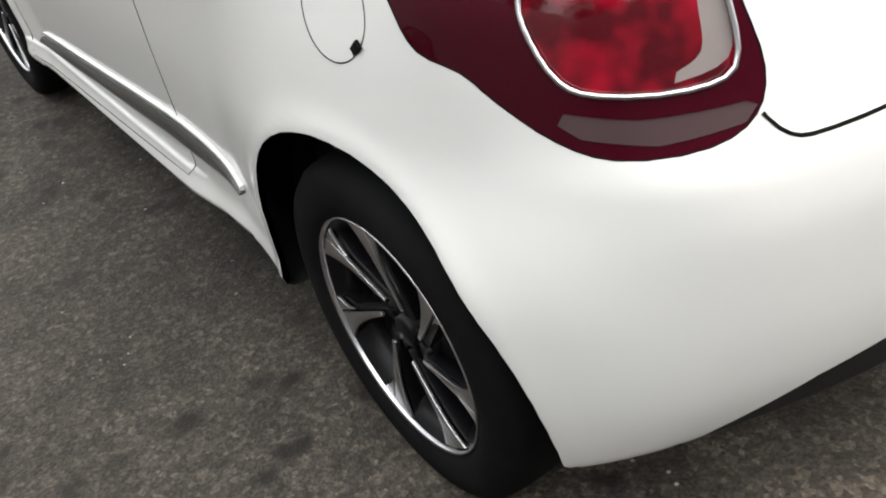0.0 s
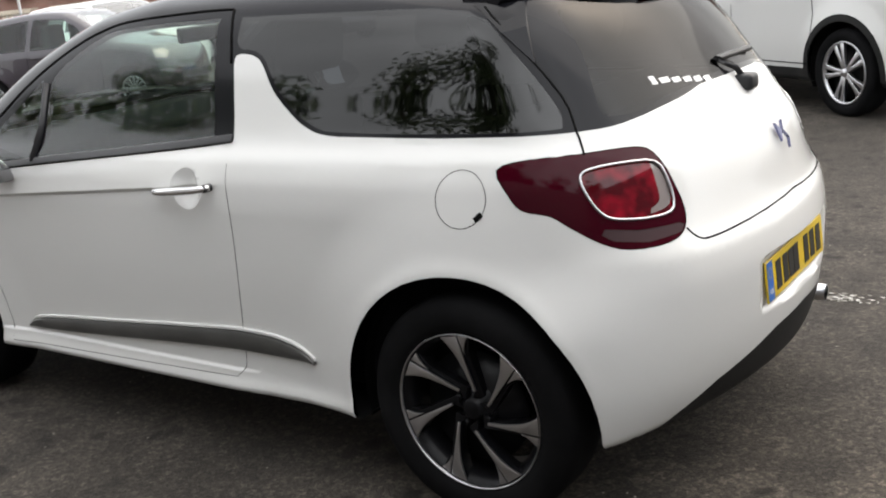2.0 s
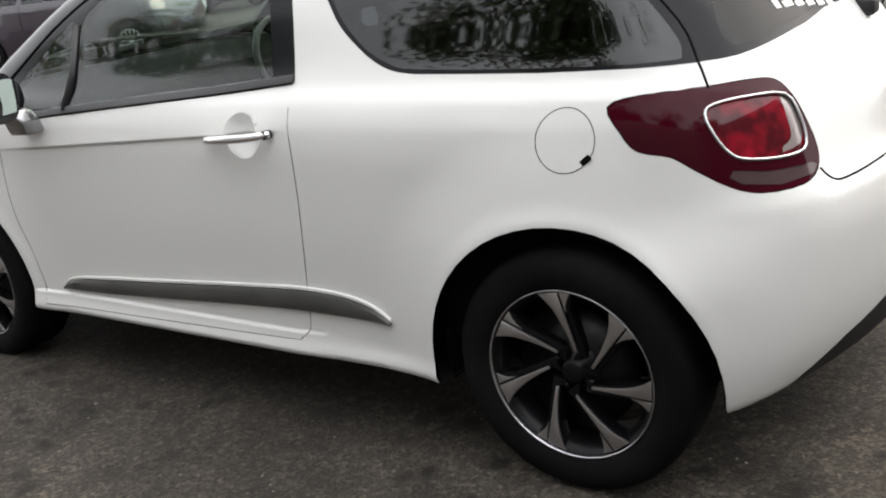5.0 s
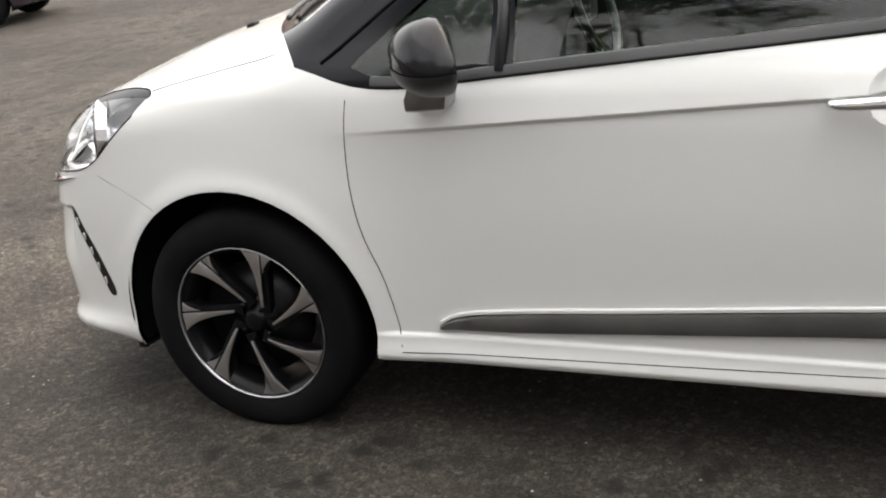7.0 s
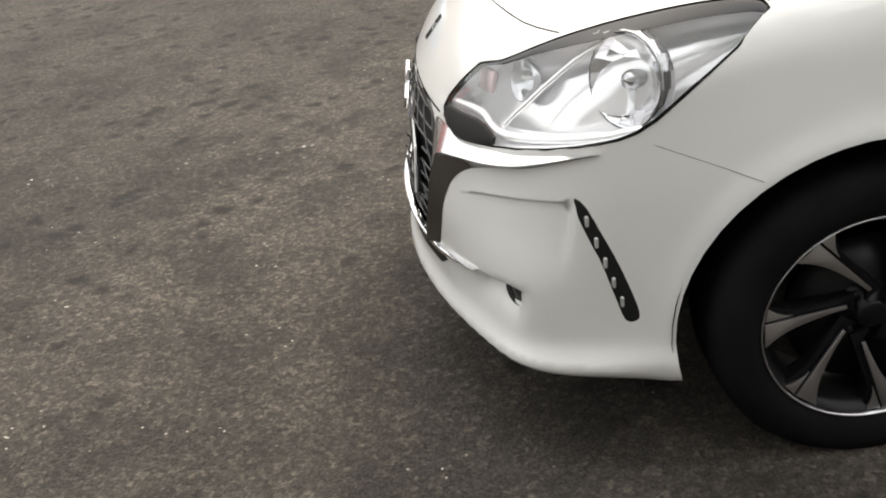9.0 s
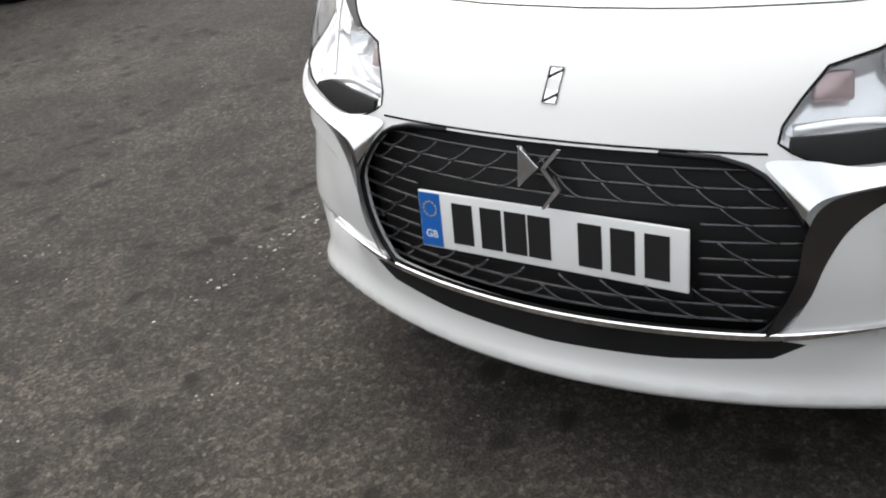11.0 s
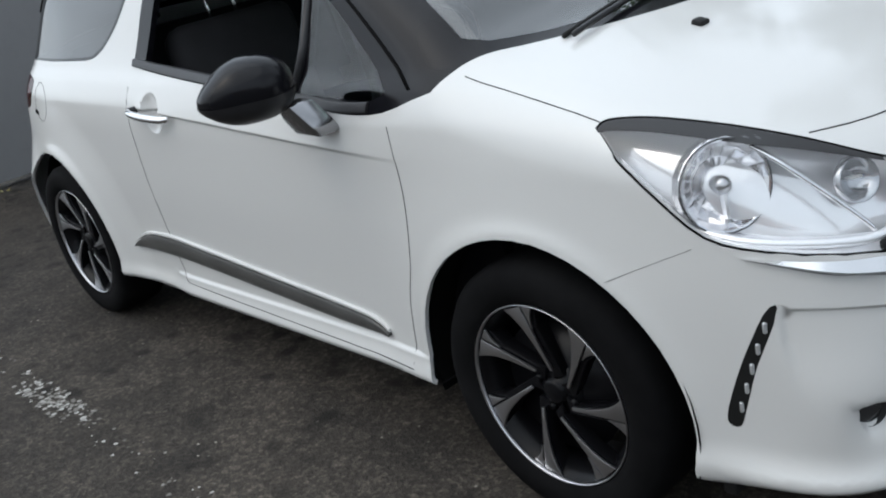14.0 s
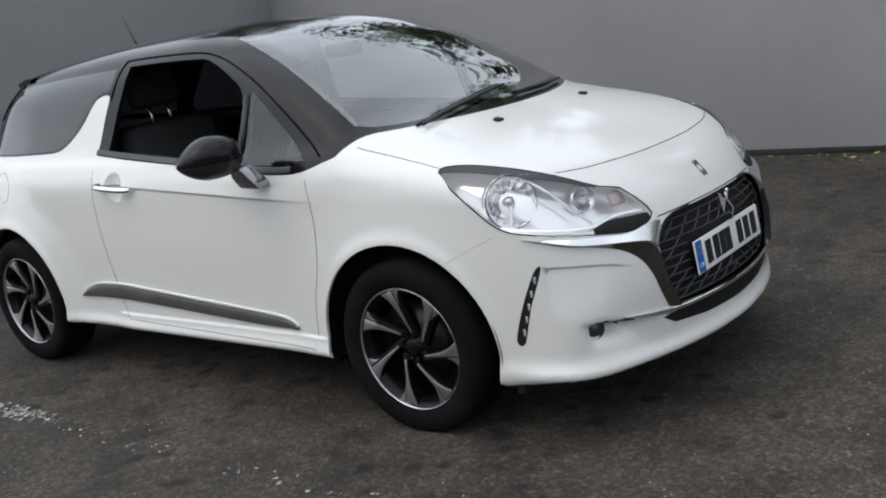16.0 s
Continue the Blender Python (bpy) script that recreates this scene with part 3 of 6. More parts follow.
def panel(name, bm, material, parent, field, label="", depth=0.012, even=2e-4):
    """A piece of skin with turned-in edges, shaded by the skin's own slope."""
    me = bpy.data.meshes.new("tmp")
    bm.to_mesh(me)
    bm.free()
    bm = bmesh.new()
    bm.from_mesh(me)
    bpy.data.meshes.remove(me)
    bm.verts.ensure_lookup_table()
    rim = [e for e in bm.edges if len(e.link_faces) == 1]
    p = np.array([q.co for q in bm.verts]) if len(bm.verts) else np.zeros((1, 3))
    n = slope(field, p, even)
    bm.verts.index_update()
    normals = [tuple(v) for v in n]
    if depth:
        for e in rim:
            a, b = e.verts
            da, db = Vector(n[a.index]), Vector(n[b.index])
            f = e.link_faces[0]
            out = (b.co - a.co).cross(da)
            if out.length < 1e-9:
                continue
            out.normalize()
            if out.dot((a.co + b.co) / 2 - f.calc_center_median()) < 0:
                out = -out
            vs = [bm.verts.new(c) for c in (a.co, b.co, b.co - db * depth, a.co - da * depth)]
            bm.faces.new(vs)
            normals += [tuple(out)] * 4
    ob = part(name, bm, material, parent, label)
    ob.data.normals_split_custom_set_from_vertices(normals)
    return ob


def pair(name, bm, material, parent, label="", depth=0.0, field=None, even=2e-4):
    """A panel and its mirror image on the other flank."""
    other = twin(bm)
    return [panel(name, b, material, parent, field or body_field, label, depth, even) for b in (bm, other)]


# ---- the white hatchback ----
CAR = thing("hatchback_car", "white three-door hatchback car with a black roof, parked on the asphalt", "car")
S = Skin(body_field, (-2.02, 0, 0.14), (2.2, 0.95, 1.52), 0.018)


def ring(x, z, r, n=48, squash=1.0):
    return [(x + r * math.cos(2 * math.pi * k / n), z + squash * r * math.sin(2 * math.pi * k / n)) for k in range(n)]


def smooth2(points, n=4, closed=False):
    return [(float(a), float(b)) for a, b in spline(points, n, closed)]


ARCHES = [ring(AXLE_F, HUB_F, ARCH), [(x if x > AXLE_R else AXLE_R + (x - AXLE_R) * (1.0 - 0.01 * step(0.45, 0.2, z)), z) for x, z in ring(AXLE_R, HUB_R, ARCH + 0.002)]]
SCREEN_FOOT = [(1.29 - 0.52 * y * y, y) for y in np.linspace(-0.02, 0.80, 18)]
BELT = smooth2([(1.20, 0.985), (1.0, 0.955), (0.85, 0.912), (0.71, 0.905), (0.53, 0.92), (0.15, 0.95), (-0.24, 0.98), (-0.445, 1.0)], 3) + \
    smooth2([(-0.452, 1.01), (-0.425, 1.16), (-0.412, 1.225), (-0.43, 1.243), (-0.49, 1.236), (-0.53, 1.21), (-0.59, 1.135), (-0.68, 1.065), (-0.76, 1.028), (-0.84, 1.017)], 4) + \
    smooth2([(-1.18, 1.012), (-1.51, 1.015), (-1.60, 1.022), (-1.66, 1.05), (-1.70, 1.075), (-1.95, 1.085)], 3)
UPPER = BELT + [(-2.2, 1.7), (1.6, 1.7), (1.5, 0.99)]
DOOR = smooth2([(0.855, 0.94), (0.872, 0.85), (0.882, 0.75), (0.879, 0.65), (0.86, 0.55), (0.822, 0.44), (0.795, 0.275)], 3) + \
    smooth2([(0.795, 0.262), (0.2, 0.272), (-0.33, 0.283), (-0.385, 0.290), (-0.412, 0.315), (-0.422, 0.36), (-0.43, 0.43), (-0.455, 0.63), (-0.462, 0.80), (-0.455, 0.9), (-0.445, 1.03)], 3)
FUEL = ring(-1.258, 0.872, 0.070, 40)
BONNET = SCREEN_FOOT[:15] + smooth2([(1.07, 0.70), (1.25, 0.708), (1.44, 0.718), (1.56, 0.665), (1.67, 0.622), (1.75, 0.55), (1.80, 0.42), (1.84, 0.2), (1.85, -0.03)], 3)
HEAD = flat("front_corner", spline([(1.431, 0.729, 0.893), (1.446, 0.707, 0.904), (1.527, 0.672, 0.900), (1.644, 0.62, 0.875), (1.754, 0.565, 0.839), (1.849, 0.49, 0.788)], 3)[:-1] +
            spline([(1.855, 0.482, 0.785), (1.887, 0.423, 0.769)], 2)[:-1] + spline([(1.889, 0.418, 0.767), (1.931, 0.392, 0.727), (1.966, 0.367, 0.682)], 3)[:-1] +
            spline([(1.970, 0.372, 0.672), (1.970, 0.406, 0.654), (1.958, 0.464, 0.642), (1.892, 0.596, 0.660), (1.758, 0.724, 0.690), (1.657, 0.753, 0.714), (1.57, 0.76, 0.779), (1.49, 0.755, 0.842)], 3))
TAILLAMP = flat("back_corner", spline([(-1.345, 0.72, 0.94), (-1.42, 0.70, 0.962), (-1.53, 0.615, 0.968), (-1.60, 0.548, 0.968), (-1.645, 0.515, 0.958), (-1.675, 0.503, 0.925), (-1.70, 0.50, 0.88), (-1.73, 0.50, 0.81), (-1.74, 0.525, 0.765), (-1.72, 0.575, 0.745), (-1.66, 0.66, 0.745),
                                       (-1.60, 0.69, 0.765), (-1.54, 0.72, 0.805), (-1.49, 0.73, 0.835), (-1.42, 0.74, 0.848), (-1.38, 0.735, 0.885)], 3, True))
GRILLE = [(-0.03, 0.657), (0.2, 0.656)] + smooth2([(0.29, 0.652), (0.36, 0.628), (0.425, 0.55), (0.425, 0.50), (0.405, 0.43), (0.37, 0.375), (0.34, 0.368)], 3) + [(-0.03, 0.362)]
INTAKE = [(-0.03, 0.358), (0.22, 0.357), (0.40, 0.354), (0.43, 0.348), (0.38, 0.318), (0.22, 0.303), (-0.03, 0.296)]
DRL = flat("front_corner", spline([(1.768, 0.725, 0.588), (1.745, 0.735, 0.578), (1.700, 0.745, 0.48), (1.670, 0.755, 0.38), (1.668, 0.755, 0.345), (1.690, 0.75, 0.343), (1.703, 0.745, 0.39), (1.727, 0.738, 0.48)], 3, True))
SCREEN = [(1.24 - 0.50 * y * y, y) for y in np.linspace(-0.02, 0.60, 10)] + smooth2([(1.01, 0.635), (0.62, 0.545), (0.33, 0.47), (0.30, 0.43), (0.315, 0.2), (0.32, -0.02)], 3)
DOORGLASS = smooth2([(0.47, 0.945), (0.475, 1.05), (0.475, 1.185), (0.40, 1.25), (0.24, 1.325), (0.10, 1.342), (-0.28, 1.348), (-0.308, 1.33), (-0.335, 1.19), (-0.37, 1.02), (-0.355, 1.007)], 3) + [(0.1, 0.972)]
LIGHT = smooth2([(0.525, 0.945), (0.525, 1.180), (0.545, 1.184), (0.68, 1.088), (0.84, 0.966), (0.84, 0.948), (0.80, 0.934)], 3)
QUARTER = smooth2([(-0.405, 1.345), (-0.82, 1.335), (-1.20, 1.312), (-1.34, 1.215), (-1.455, 1.09), (-1.485, 1.035), (-1.45, 1.024), (-1.18, 1.022), (-0.84, 1.028), (-0.76, 1.041), (-0.68, 1.078), (-0.60, 1.145), (-0.54, 1.22), (-0.49, 1.25), (-0.43, 1.258), (-0.41, 1.28)], 3)
BACKGLASS = [(-0.03, 1.335), (0.2, 1.33), (0.45, 1.305)] + smooth2([(0.475, 1.28), (0.51, 1.17), (0.555, 1.06), (0.54, 1.04), (0.47, 1.04), (0.40, 1.055), (0.2, 1.08)], 3) + [(-0.03, 1.09)]
GATE = [(-0.03, 0.748), (0.30, 0.735), (0.45, 0.73)] + smooth2([(0.495, 0.735), (0.52, 0.78), (0.51, 0.85), (0.505, 0.955), (0.53, 0.985), (0.635, 0.985), (0.63, 1.02)], 2) + [(0.60, 1.12), (-0.03, 1.12)]
F_BUMPER = [(1.40, 0.587), (1.665, 0.707), (1.70, 0.80), (1.75, 1.0), (2.4, 1.0), (2.4, 0.1), (1.40, 0.1)]
R_BUMPER = [(-1.425, 0.87), (-1.40, 0.64), (-1.40, 0.1), (-2.3, 0.1), (-2.3, 0.87)]
R_SKIRT = [(-0.03, 0.43), (0.2, 0.415), (0.45, 0.355), (0.58, 0.30), (0.66, 0.248), (0.70, 0.215), (0.70, 0.1), (-0.03, 0.1)]
LAMP_RING = flat("back_corner", spline([(-1.548, 0.678, 0.915), (-1.561, 0.657, 0.933), (-1.616, 0.60, 0.938), (-1.668, 0.523, 0.928), (-1.697, 0.515, 0.88), (-1.714, 0.528, 0.820), (-1.694, 0.578, 0.808), (-1.634, 0.654, 0.816), (-1.60, 0.678, 0.833), (-1.568, 0.685, 0.876)], 3, True))
LAMP_CLEAR = flat("back_corner", spline([(-1.668, 0.520, 0.930), (-1.692, 0.512, 0.88), (-1.706, 0.53, 0.828), (-1.680, 0.585, 0.815)], 4) + spline([(-1.678, 0.579, 0.826), (-1.689, 0.552, 0.842), (-1.678, 0.543, 0.885), (-1.660, 0.532, 0.926)], 4))
LAMP_FOOT = flat("back_corner", [(-1.606, 0.682, 0.798), (-1.666, 0.631, 0.786), (-1.727, 0.527, 0.782), (-1.735, 0.515, 0.775), (-1.735, 0.535, 0.760), (-1.691, 0.623, 0.755), (-1.627, 0.679, 0.768), (-1.602, 0.690, 0.784)])

front = lambda c: c.x > 1.2
for d in (-0.007, -0.003, 0.003, 0.007, 0.03):
    S.cut("side", [(x, 0.868 - 0.062 * (x + 0.16) + d) for x in (-0.46, 0.95)], lambda c: c.y > 0.5, False)
    if d < 0.02:
        S.cut("front_corner", flat("front_corner", [(NOSE(z) - 0.405 * y * y, y, z) for y in np.linspace(0.48, 0.75, 9) for z in (float(CREASE(y)) - 0.0035 + d,)]), front, False)
for d in (-0.002, 0.006, 0.013):
    S.cut("side", [(0.86, 0.300 + d), (-0.46, 0.300 + d)], lambda c: c.y > 0.5, False)
for d in (-0.02, 0.002, 0.012, 0.024):
    S.cut("front_corner", flat("front_corner", [(NOSE(z) - 0.405 * y * y, y, z) for y in np.linspace(0.44, 0.69, 9) for z in (0.350 + 0.15 * max(0, y - 0.45) + d,)]), front, False)
for y in (0.640, 0.650, 0.664, 0.690):
    S.cut("front_corner", flat("front_corner", [(NOSE(z) - 0.405 * y * y, y, z) for z in (0.30, 0.35, 0.41)]), front, False)
for r in (0.062, 0.045, 0.025):
    S.cut("side", ring(-0.285, 0.872, r, 20), lambda c: c.y > 0.5)
S.settle()
back = lambda c: c.x < -1.2
for view, poly, where in (("side", ARCHES[0], lambda c: c.y > 0.5), ("side", ARCHES[1], lambda c: c.y > 0.5), ("top", SCREEN_FOOT, lambda c: c.z > 0.9), ("side", BELT, lambda c: True),
                          ("side", DOOR, lambda c: c.y > 0.5), ("side", FUEL, lambda c: c.y > 0.5), ("top", BONNET, lambda c: c.z > 0.65), ("front_corner", HEAD, front), ("back_corner", TAILLAMP, back),
                          ("end", GRILLE, lambda c: c.x > 1.7), ("end", INTAKE, lambda c: c.x > 1.7), ("front_corner", DRL, front), ("top", SCREEN, lambda c: c.z > 0.95), ("side", DOORGLASS, lambda c: c.y > 0.4),
                          ("side", LIGHT, lambda c: c.y > 0.4), ("side", QUARTER, lambda c: c.y > 0.4), ("end", BACKGLASS, back), ("end", GATE, back), ("side", F_BUMPER, front), ("side", R_BUMPER, back), ("end", R_SKIRT, lambda c: c.x < -1.5),
                          ("back_corner", LAMP_RING, back), ("back_corner", LAMP_CLEAR, back), ("back_corner", LAMP_FOOT, back)):
    S.cut(view, poly, where, view != "top" or poly is not SCREEN_FOOT if poly is not BELT else False)


class Middles:
    """Columns of face middles, named as a corner's coordinates are."""

    def __init__(self, c):
        self.x, self.y, self.z = c.T


def within(view, poly, where=lambda c: np.ones(c.x.shape, bool)):
    def keep(c, n):
        u, v, _ = VIEWS[view]
        return where(Middles(c)) & inside(poly, c @ np.array(u), c @ np.array(v))
    return keep


def every(*tests):
    def keep(c, n):
        r = np.ones(len(c), bool)
        for t in tests:
            r &= t(c, n)
        return r
    return keep


def is_upper(c, n):
    return inside(UPPER, c[:, 0], c[:, 2]) & (c[:, 0] < 1.29 - 0.52 * c[:, 1] ** 2)


for arch in ARCHES:
    S.take(within("side", arch, lambda c: c.y > 0.5)).free()
P = {}
P["windscreen"] = S.take(every(is_upper, within("top", SCREEN, lambda c: c.z > 0.95)))
P["backlight"] = S.take(every(is_upper, within("end", BACKGLASS, back)))
P["doorglass"] = S.take(every(is_upper, within("side", DOORGLASS, lambda c: c.y > 0.4)))
P["light"] = S.take(every(is_upper, within("side", LIGHT, lambda c: c.y > 0.4)))
P["quarter"] = S.take(every(is_upper, within("side", QUARTER, lambda c: c.y > 0.4)))
P["roof"] = S.take(is_upper)
P["underbody"] = S.take(lambda c, n: (n[:, 2] < -0.75) & (c[:, 2] < 0.45))
P["headlight"] = S.take(within("front_corner", HEAD, front))
P["lamp_clear"] = S.take(within("back_corner", LAMP_CLEAR, back))
P["lamp_red"] = S.take(within("back_corner", LAMP_RING, back))
P["lamp_foot"] = S.take(within("back_corner", LAMP_FOOT, back))
P["taillight"] = S.take(within("back_corner", TAILLAMP, back))
P["drl"] = S.take(within("front_corner", DRL, front))
P["grille"] = S.take(within("end", GRILLE, lambda c: c.x > 1.7))
P["intake"] = S.take(within("end", INTAKE, lambda c: c.x > 1.7))
P["fuel"] = S.take(within("side", FUEL, lambda c: c.y > 0.5))
P["door"] = S.take(within("side", DOOR, lambda c: c.y > 0.5))
P["bonnet"] = S.take(within("top", BONNET, lambda c: c.z > 0.65))
P["gate"] = S.take(within("end", GATE, back))
P["skirt"] = S.take(within("end", R_SKIRT, lambda c: c.x < -1.5))
P["f_bumper"] = S.take(within("side", F_BUMPER, front))
P["r_bumper"] = S.take(within("side", R_BUMPER, back))
P["body"] = S.take(lambda c, n: np.ones(len(c), bool))

panel("body_shell", whole(P["body"]), WHITE, CAR, body_field)
panel("roof", whole(P["roof"]), GLOSS_BLACK, CAR, body_field, "gloss black roof and pillars", 0.02)
part("underbody", whole(P["underbody"]), BLACK, CAR, "black underbody")
panel("bonnet", whole(P["bonnet"]), WHITE, CAR, body_field)
gate = panel("tailgate", whole(P["gate"]), WHITE, CAR, body_field)
f_bumper = panel("front_bumper", whole(P["f_bumper"]), WHITE, CAR, body_field)
r_bumper = panel("rear_bumper", whole(P["r_bumper"]), WHITE, CAR, body_field)
panel("skirt", whole(P["skirt"]), BLACK, r_bumper, body_field, "black grained lower bumper")
doors = pair("door", P["door"], WHITE, CAR, "", 0.012)
pair("fuel_flap", P["fuel"], WHITE, CAR, "", 0.006)
panel("windscreen", whole(P["windscreen"]), SCREEN_GLASS, CAR, body_field, "green tinted windscreen", 0, 0.04)
panel("rear_window", whole(P["backlight"]), REAR_GLASS, CAR, body_field, "dark tinted rear window", 0, 0.04)
panel("side_window", P["doorglass"], FRONT_GLASS, CAR, body_field, "green tinted door window", 0, 0.05)
pair("quarter_light", P["light"], FRONT_GLASS, CAR, "small triangular front window")
pair("quarter_window", P["quarter"], DARK_GLASS, CAR, "dark tinted rear side window", even=0.07)
grille_bm = P["grille"]
bmesh.ops.translate(grille_bm, vec=(-0.035, 0, 0), verts=grille_bm.verts)
grille = part("grille", whole(grille_bm), BLACK, CAR, "black front grille")
part("intake", whole(P["intake"]), BLACK, CAR, "black lower air intake")


def gap(view, poly, closed=False, r=0.0012, n=3):
    pts = S.foot(view, smooth2(poly, n, closed) if n > 1 else poly, 0.0)
    for sign in (1, -1):
        part("panel_gap", tube([(p.x, sign * p.y, p.z) for p in pts], r, 6, closed), GAP, CAR)


gap("side", DOOR[2:19], False, n=1)
gap("side", DOOR[19:29], False, 0.0012, 1)
gap("side", DOOR[28:-2], False, n=1)
gap("side", FUEL, True, 0.0010, 1)
gap("top", [(1.07, 0.70), (1.25, 0.708), (1.43, 0.718)], False, 0.0013)
gap("top", [(1.75, 0.55), (1.80, 0.42), (1.84, 0.2), (1.85, 0.0)], False, 0.0016)
gap("side", [(1.45, 0.61), (1.63, 0.69)], False, 0.0004)
gap("rear", [(0.0, 0.748), (0.30, 0.735), (0.45, 0.73), (0.495, 0.737), (0.515, 0.765)], False, 0.0026)
gap("side", [(-1.545, 0.965), (-1.515, 1.02), (-1.47, 1.10), (-1.35, 1.23), (-1.245, 1.318)], False, 0.003)
gap("end", [(0.0, 0.662), (0.2, 0.661), (0.36, 0.658)], False, 0.002)


# wheels
def make_wheel():
    w = part("wheel", lathe([(0.0, -0.09), (0.15, -0.09), (0.155, -0.06), (0.0, -0.055)], 40), DARK_ALLOY, CAR, "seven-spoke black and polished alloy wheel")
    part("tyre", lathe([(0.214, -0.19), (0.25, -0.20), (0.29, -0.195), (0.305, -0.18), (0.310, -0.15), (0.310, -0.05), (0.306, -0.022), (0.294, -0.006), (0.268, 0.002), (0.240, 0.001), (0.224, -0.005), (0.214, -0.014)], 96), RUBBER, w, "black rubber tyre")
    part("rim", lathe([(0.2135, -0.19), (0.197, -0.17), (0.187, -0.05), (0.203, -0.022), (0.2135, -0.014)], 96), DARK_ALLOY, w)
    part("rim_edge", lathe([(0.2145, -0.016), (0.2165, -0.010), (0.2165, -0.008), (0.2150, -0.006), (0.2125, -0.010), (0.2120, -0.018)], 96), BRIGHT, w, "polished rim edge")
    for k in range(7):
        m = pose(0, 0, 0, 0, 360 / 7 * k, 0)

        def blade(name, outline, lo, hi, material, label, rise=0.010):
            bm = prism([(-a, b) for a, b in outline], "y", lo, hi, 0.0008)
            for q in bm.verts:
                q.co.y += rise * (q.co.z - 0.19) / 0.14
            bmesh.ops.transform(bm, matrix=m, verts=bm.verts)
            part(name, bm, material, w, label, "edges")
        face = smooth2([(0.029, 0.049), (0.025, 0.10), (0.016, 0.150), (0.004, 0.182), (-0.012, 0.2085)], 3) + [(0.039, 0.205), (0.0378, 0.15), (0.0362, 0.049)]
        wedge = [(0.0435, 0.204), (0.070, 0.1965), (0.056, 0.180), (0.048, 0.166), (0.043, 0.150)]
        blade("spoke", face, -0.020, -0.014, BRIGHT, "polished spoke face")
        blade("spoke_tip", wedge, -0.020, -0.015, BRIGHT, "polished spoke face")
        blade("spoke_flank", [(0.010, 0.03)] + face[:13] + [(0.072, 0.197), (0.050, 0.15), (0.050, 0.03)], -0.060, -0.024, DARK_ALLOY, "gloss black spoke flank")
    part("centre_cap", lathe([(0.0, -0.027), (0.024, -0.027), (0.029, -0.031), (0.030, -0.042), (0.062, -0.047), (0.068, -0.07)], 32), DARK_ALLOY, w)
    for k in range(4):
        a = 2 * math.pi * (k + 0.5) / 4
        bm = lathe([(0.0, -0.036), (0.008, -0.036), (0.009, -0.05)], 8)
        bmesh.ops.translate(bm, vec=(0.05 * math.cos(a), 0, 0.05 * math.sin(a)), verts=bm.verts)
        part("wheel_bolt", bm, DARK_ALLOY, w)
    return w


wheel = make_wheel()
WHEEL_Y = 0.795
wheel.matrix_basis = pose(AXLE_F, WHEEL_Y, HUB_F, 0, -7, 0)
copy_thing(wheel, pose(AXLE_R, WHEEL_Y, HUB_R, 0, 15, 0))
copy_thing(wheel, pose(AXLE_F, -WHEEL_Y, HUB_F, 0, 22, 180))
copy_thing(wheel, pose(AXLE_R, -WHEEL_Y, HUB_R, 0, 30, 180))

for x, hub in ((AXLE_F, HUB_F), (AXLE_R, HUB_R)):
    for s in (1, -1):
        bm = bmesh.new()
        rows = []
        for k in range(33):
            a = radians(-14 + (208 if x > 0 else 188) * k / 32)
            rows.append([bm.verts.new((x + r * math.cos(a), s * yy, hub + r * math.sin(a))) for r, yy in ((0.02, 0.5), (ARCH + 0.008, 0.5), (ARCH + 0.008, 0.775 if x > 0 else 0.735))])
        for a, b in zip(rows, rows[1:]):
            for j in (0, 1):
                bm.faces.new((a[j], a[j + 1], b[j + 1], b[j]))
        part("wheel_arch_liner", bm, GAP, CAR, "black wheel arch liner")


# ---- fittings laid onto the skin ----
def strip(name, view, upper, lower, lift, material, parent, label="", sides=(1, -1), inner=-0.004):
    """A raised band between two edges of equally many points."""
    top0, top1 = S.foot(view, upper, inner), S.foot(view, upper, lift)
    low0, low1 = S.foot(view, lower, inner), S.foot(view, lower, lift)
    made = []
    for sign in sides:
        bm = bmesh.new()
        rows = []
        for a, b, c, d in zip(top0, top1, low1, low0):
            mid1, mid2 = b.lerp(c, 0.15), b.lerp(c, 0.85)
            push = (b - a) * 0.25
            rows.append([bm.verts.new((p.x, sign * p.y, p.z)) for p in (a, b, mid1 + push, mid2 + push, c, d)])
        for a, b in zip(rows, rows[1:]):
            for j in range(5):
                bm.faces.new((a[j], a[j + 1], b[j + 1], b[j]))
        for r in (rows[0], rows[-1]):
            bm.faces.new(r)
        bmesh.ops.remove_doubles(bm, verts=bm.verts, dist=1e-5)
        bmesh.ops.recalc_face_normals(bm, faces=bm.faces)
        made.append(part(name, bm, material, parent[0] if isinstance(parent, list) and sign > 0 else parent[1] if isinstance(parent, list) else parent, label, "edges"))
    return made


def along(points, n):
    """n + 1 points spread evenly by their first coordinate along a bent line."""
    p = np.array(sorted(points))
    x = np.linspace(points[0][0], points[-1][0], n + 1)
    return [(float(a), float(b)) for a, b in zip(x, curve(*p)(x))]


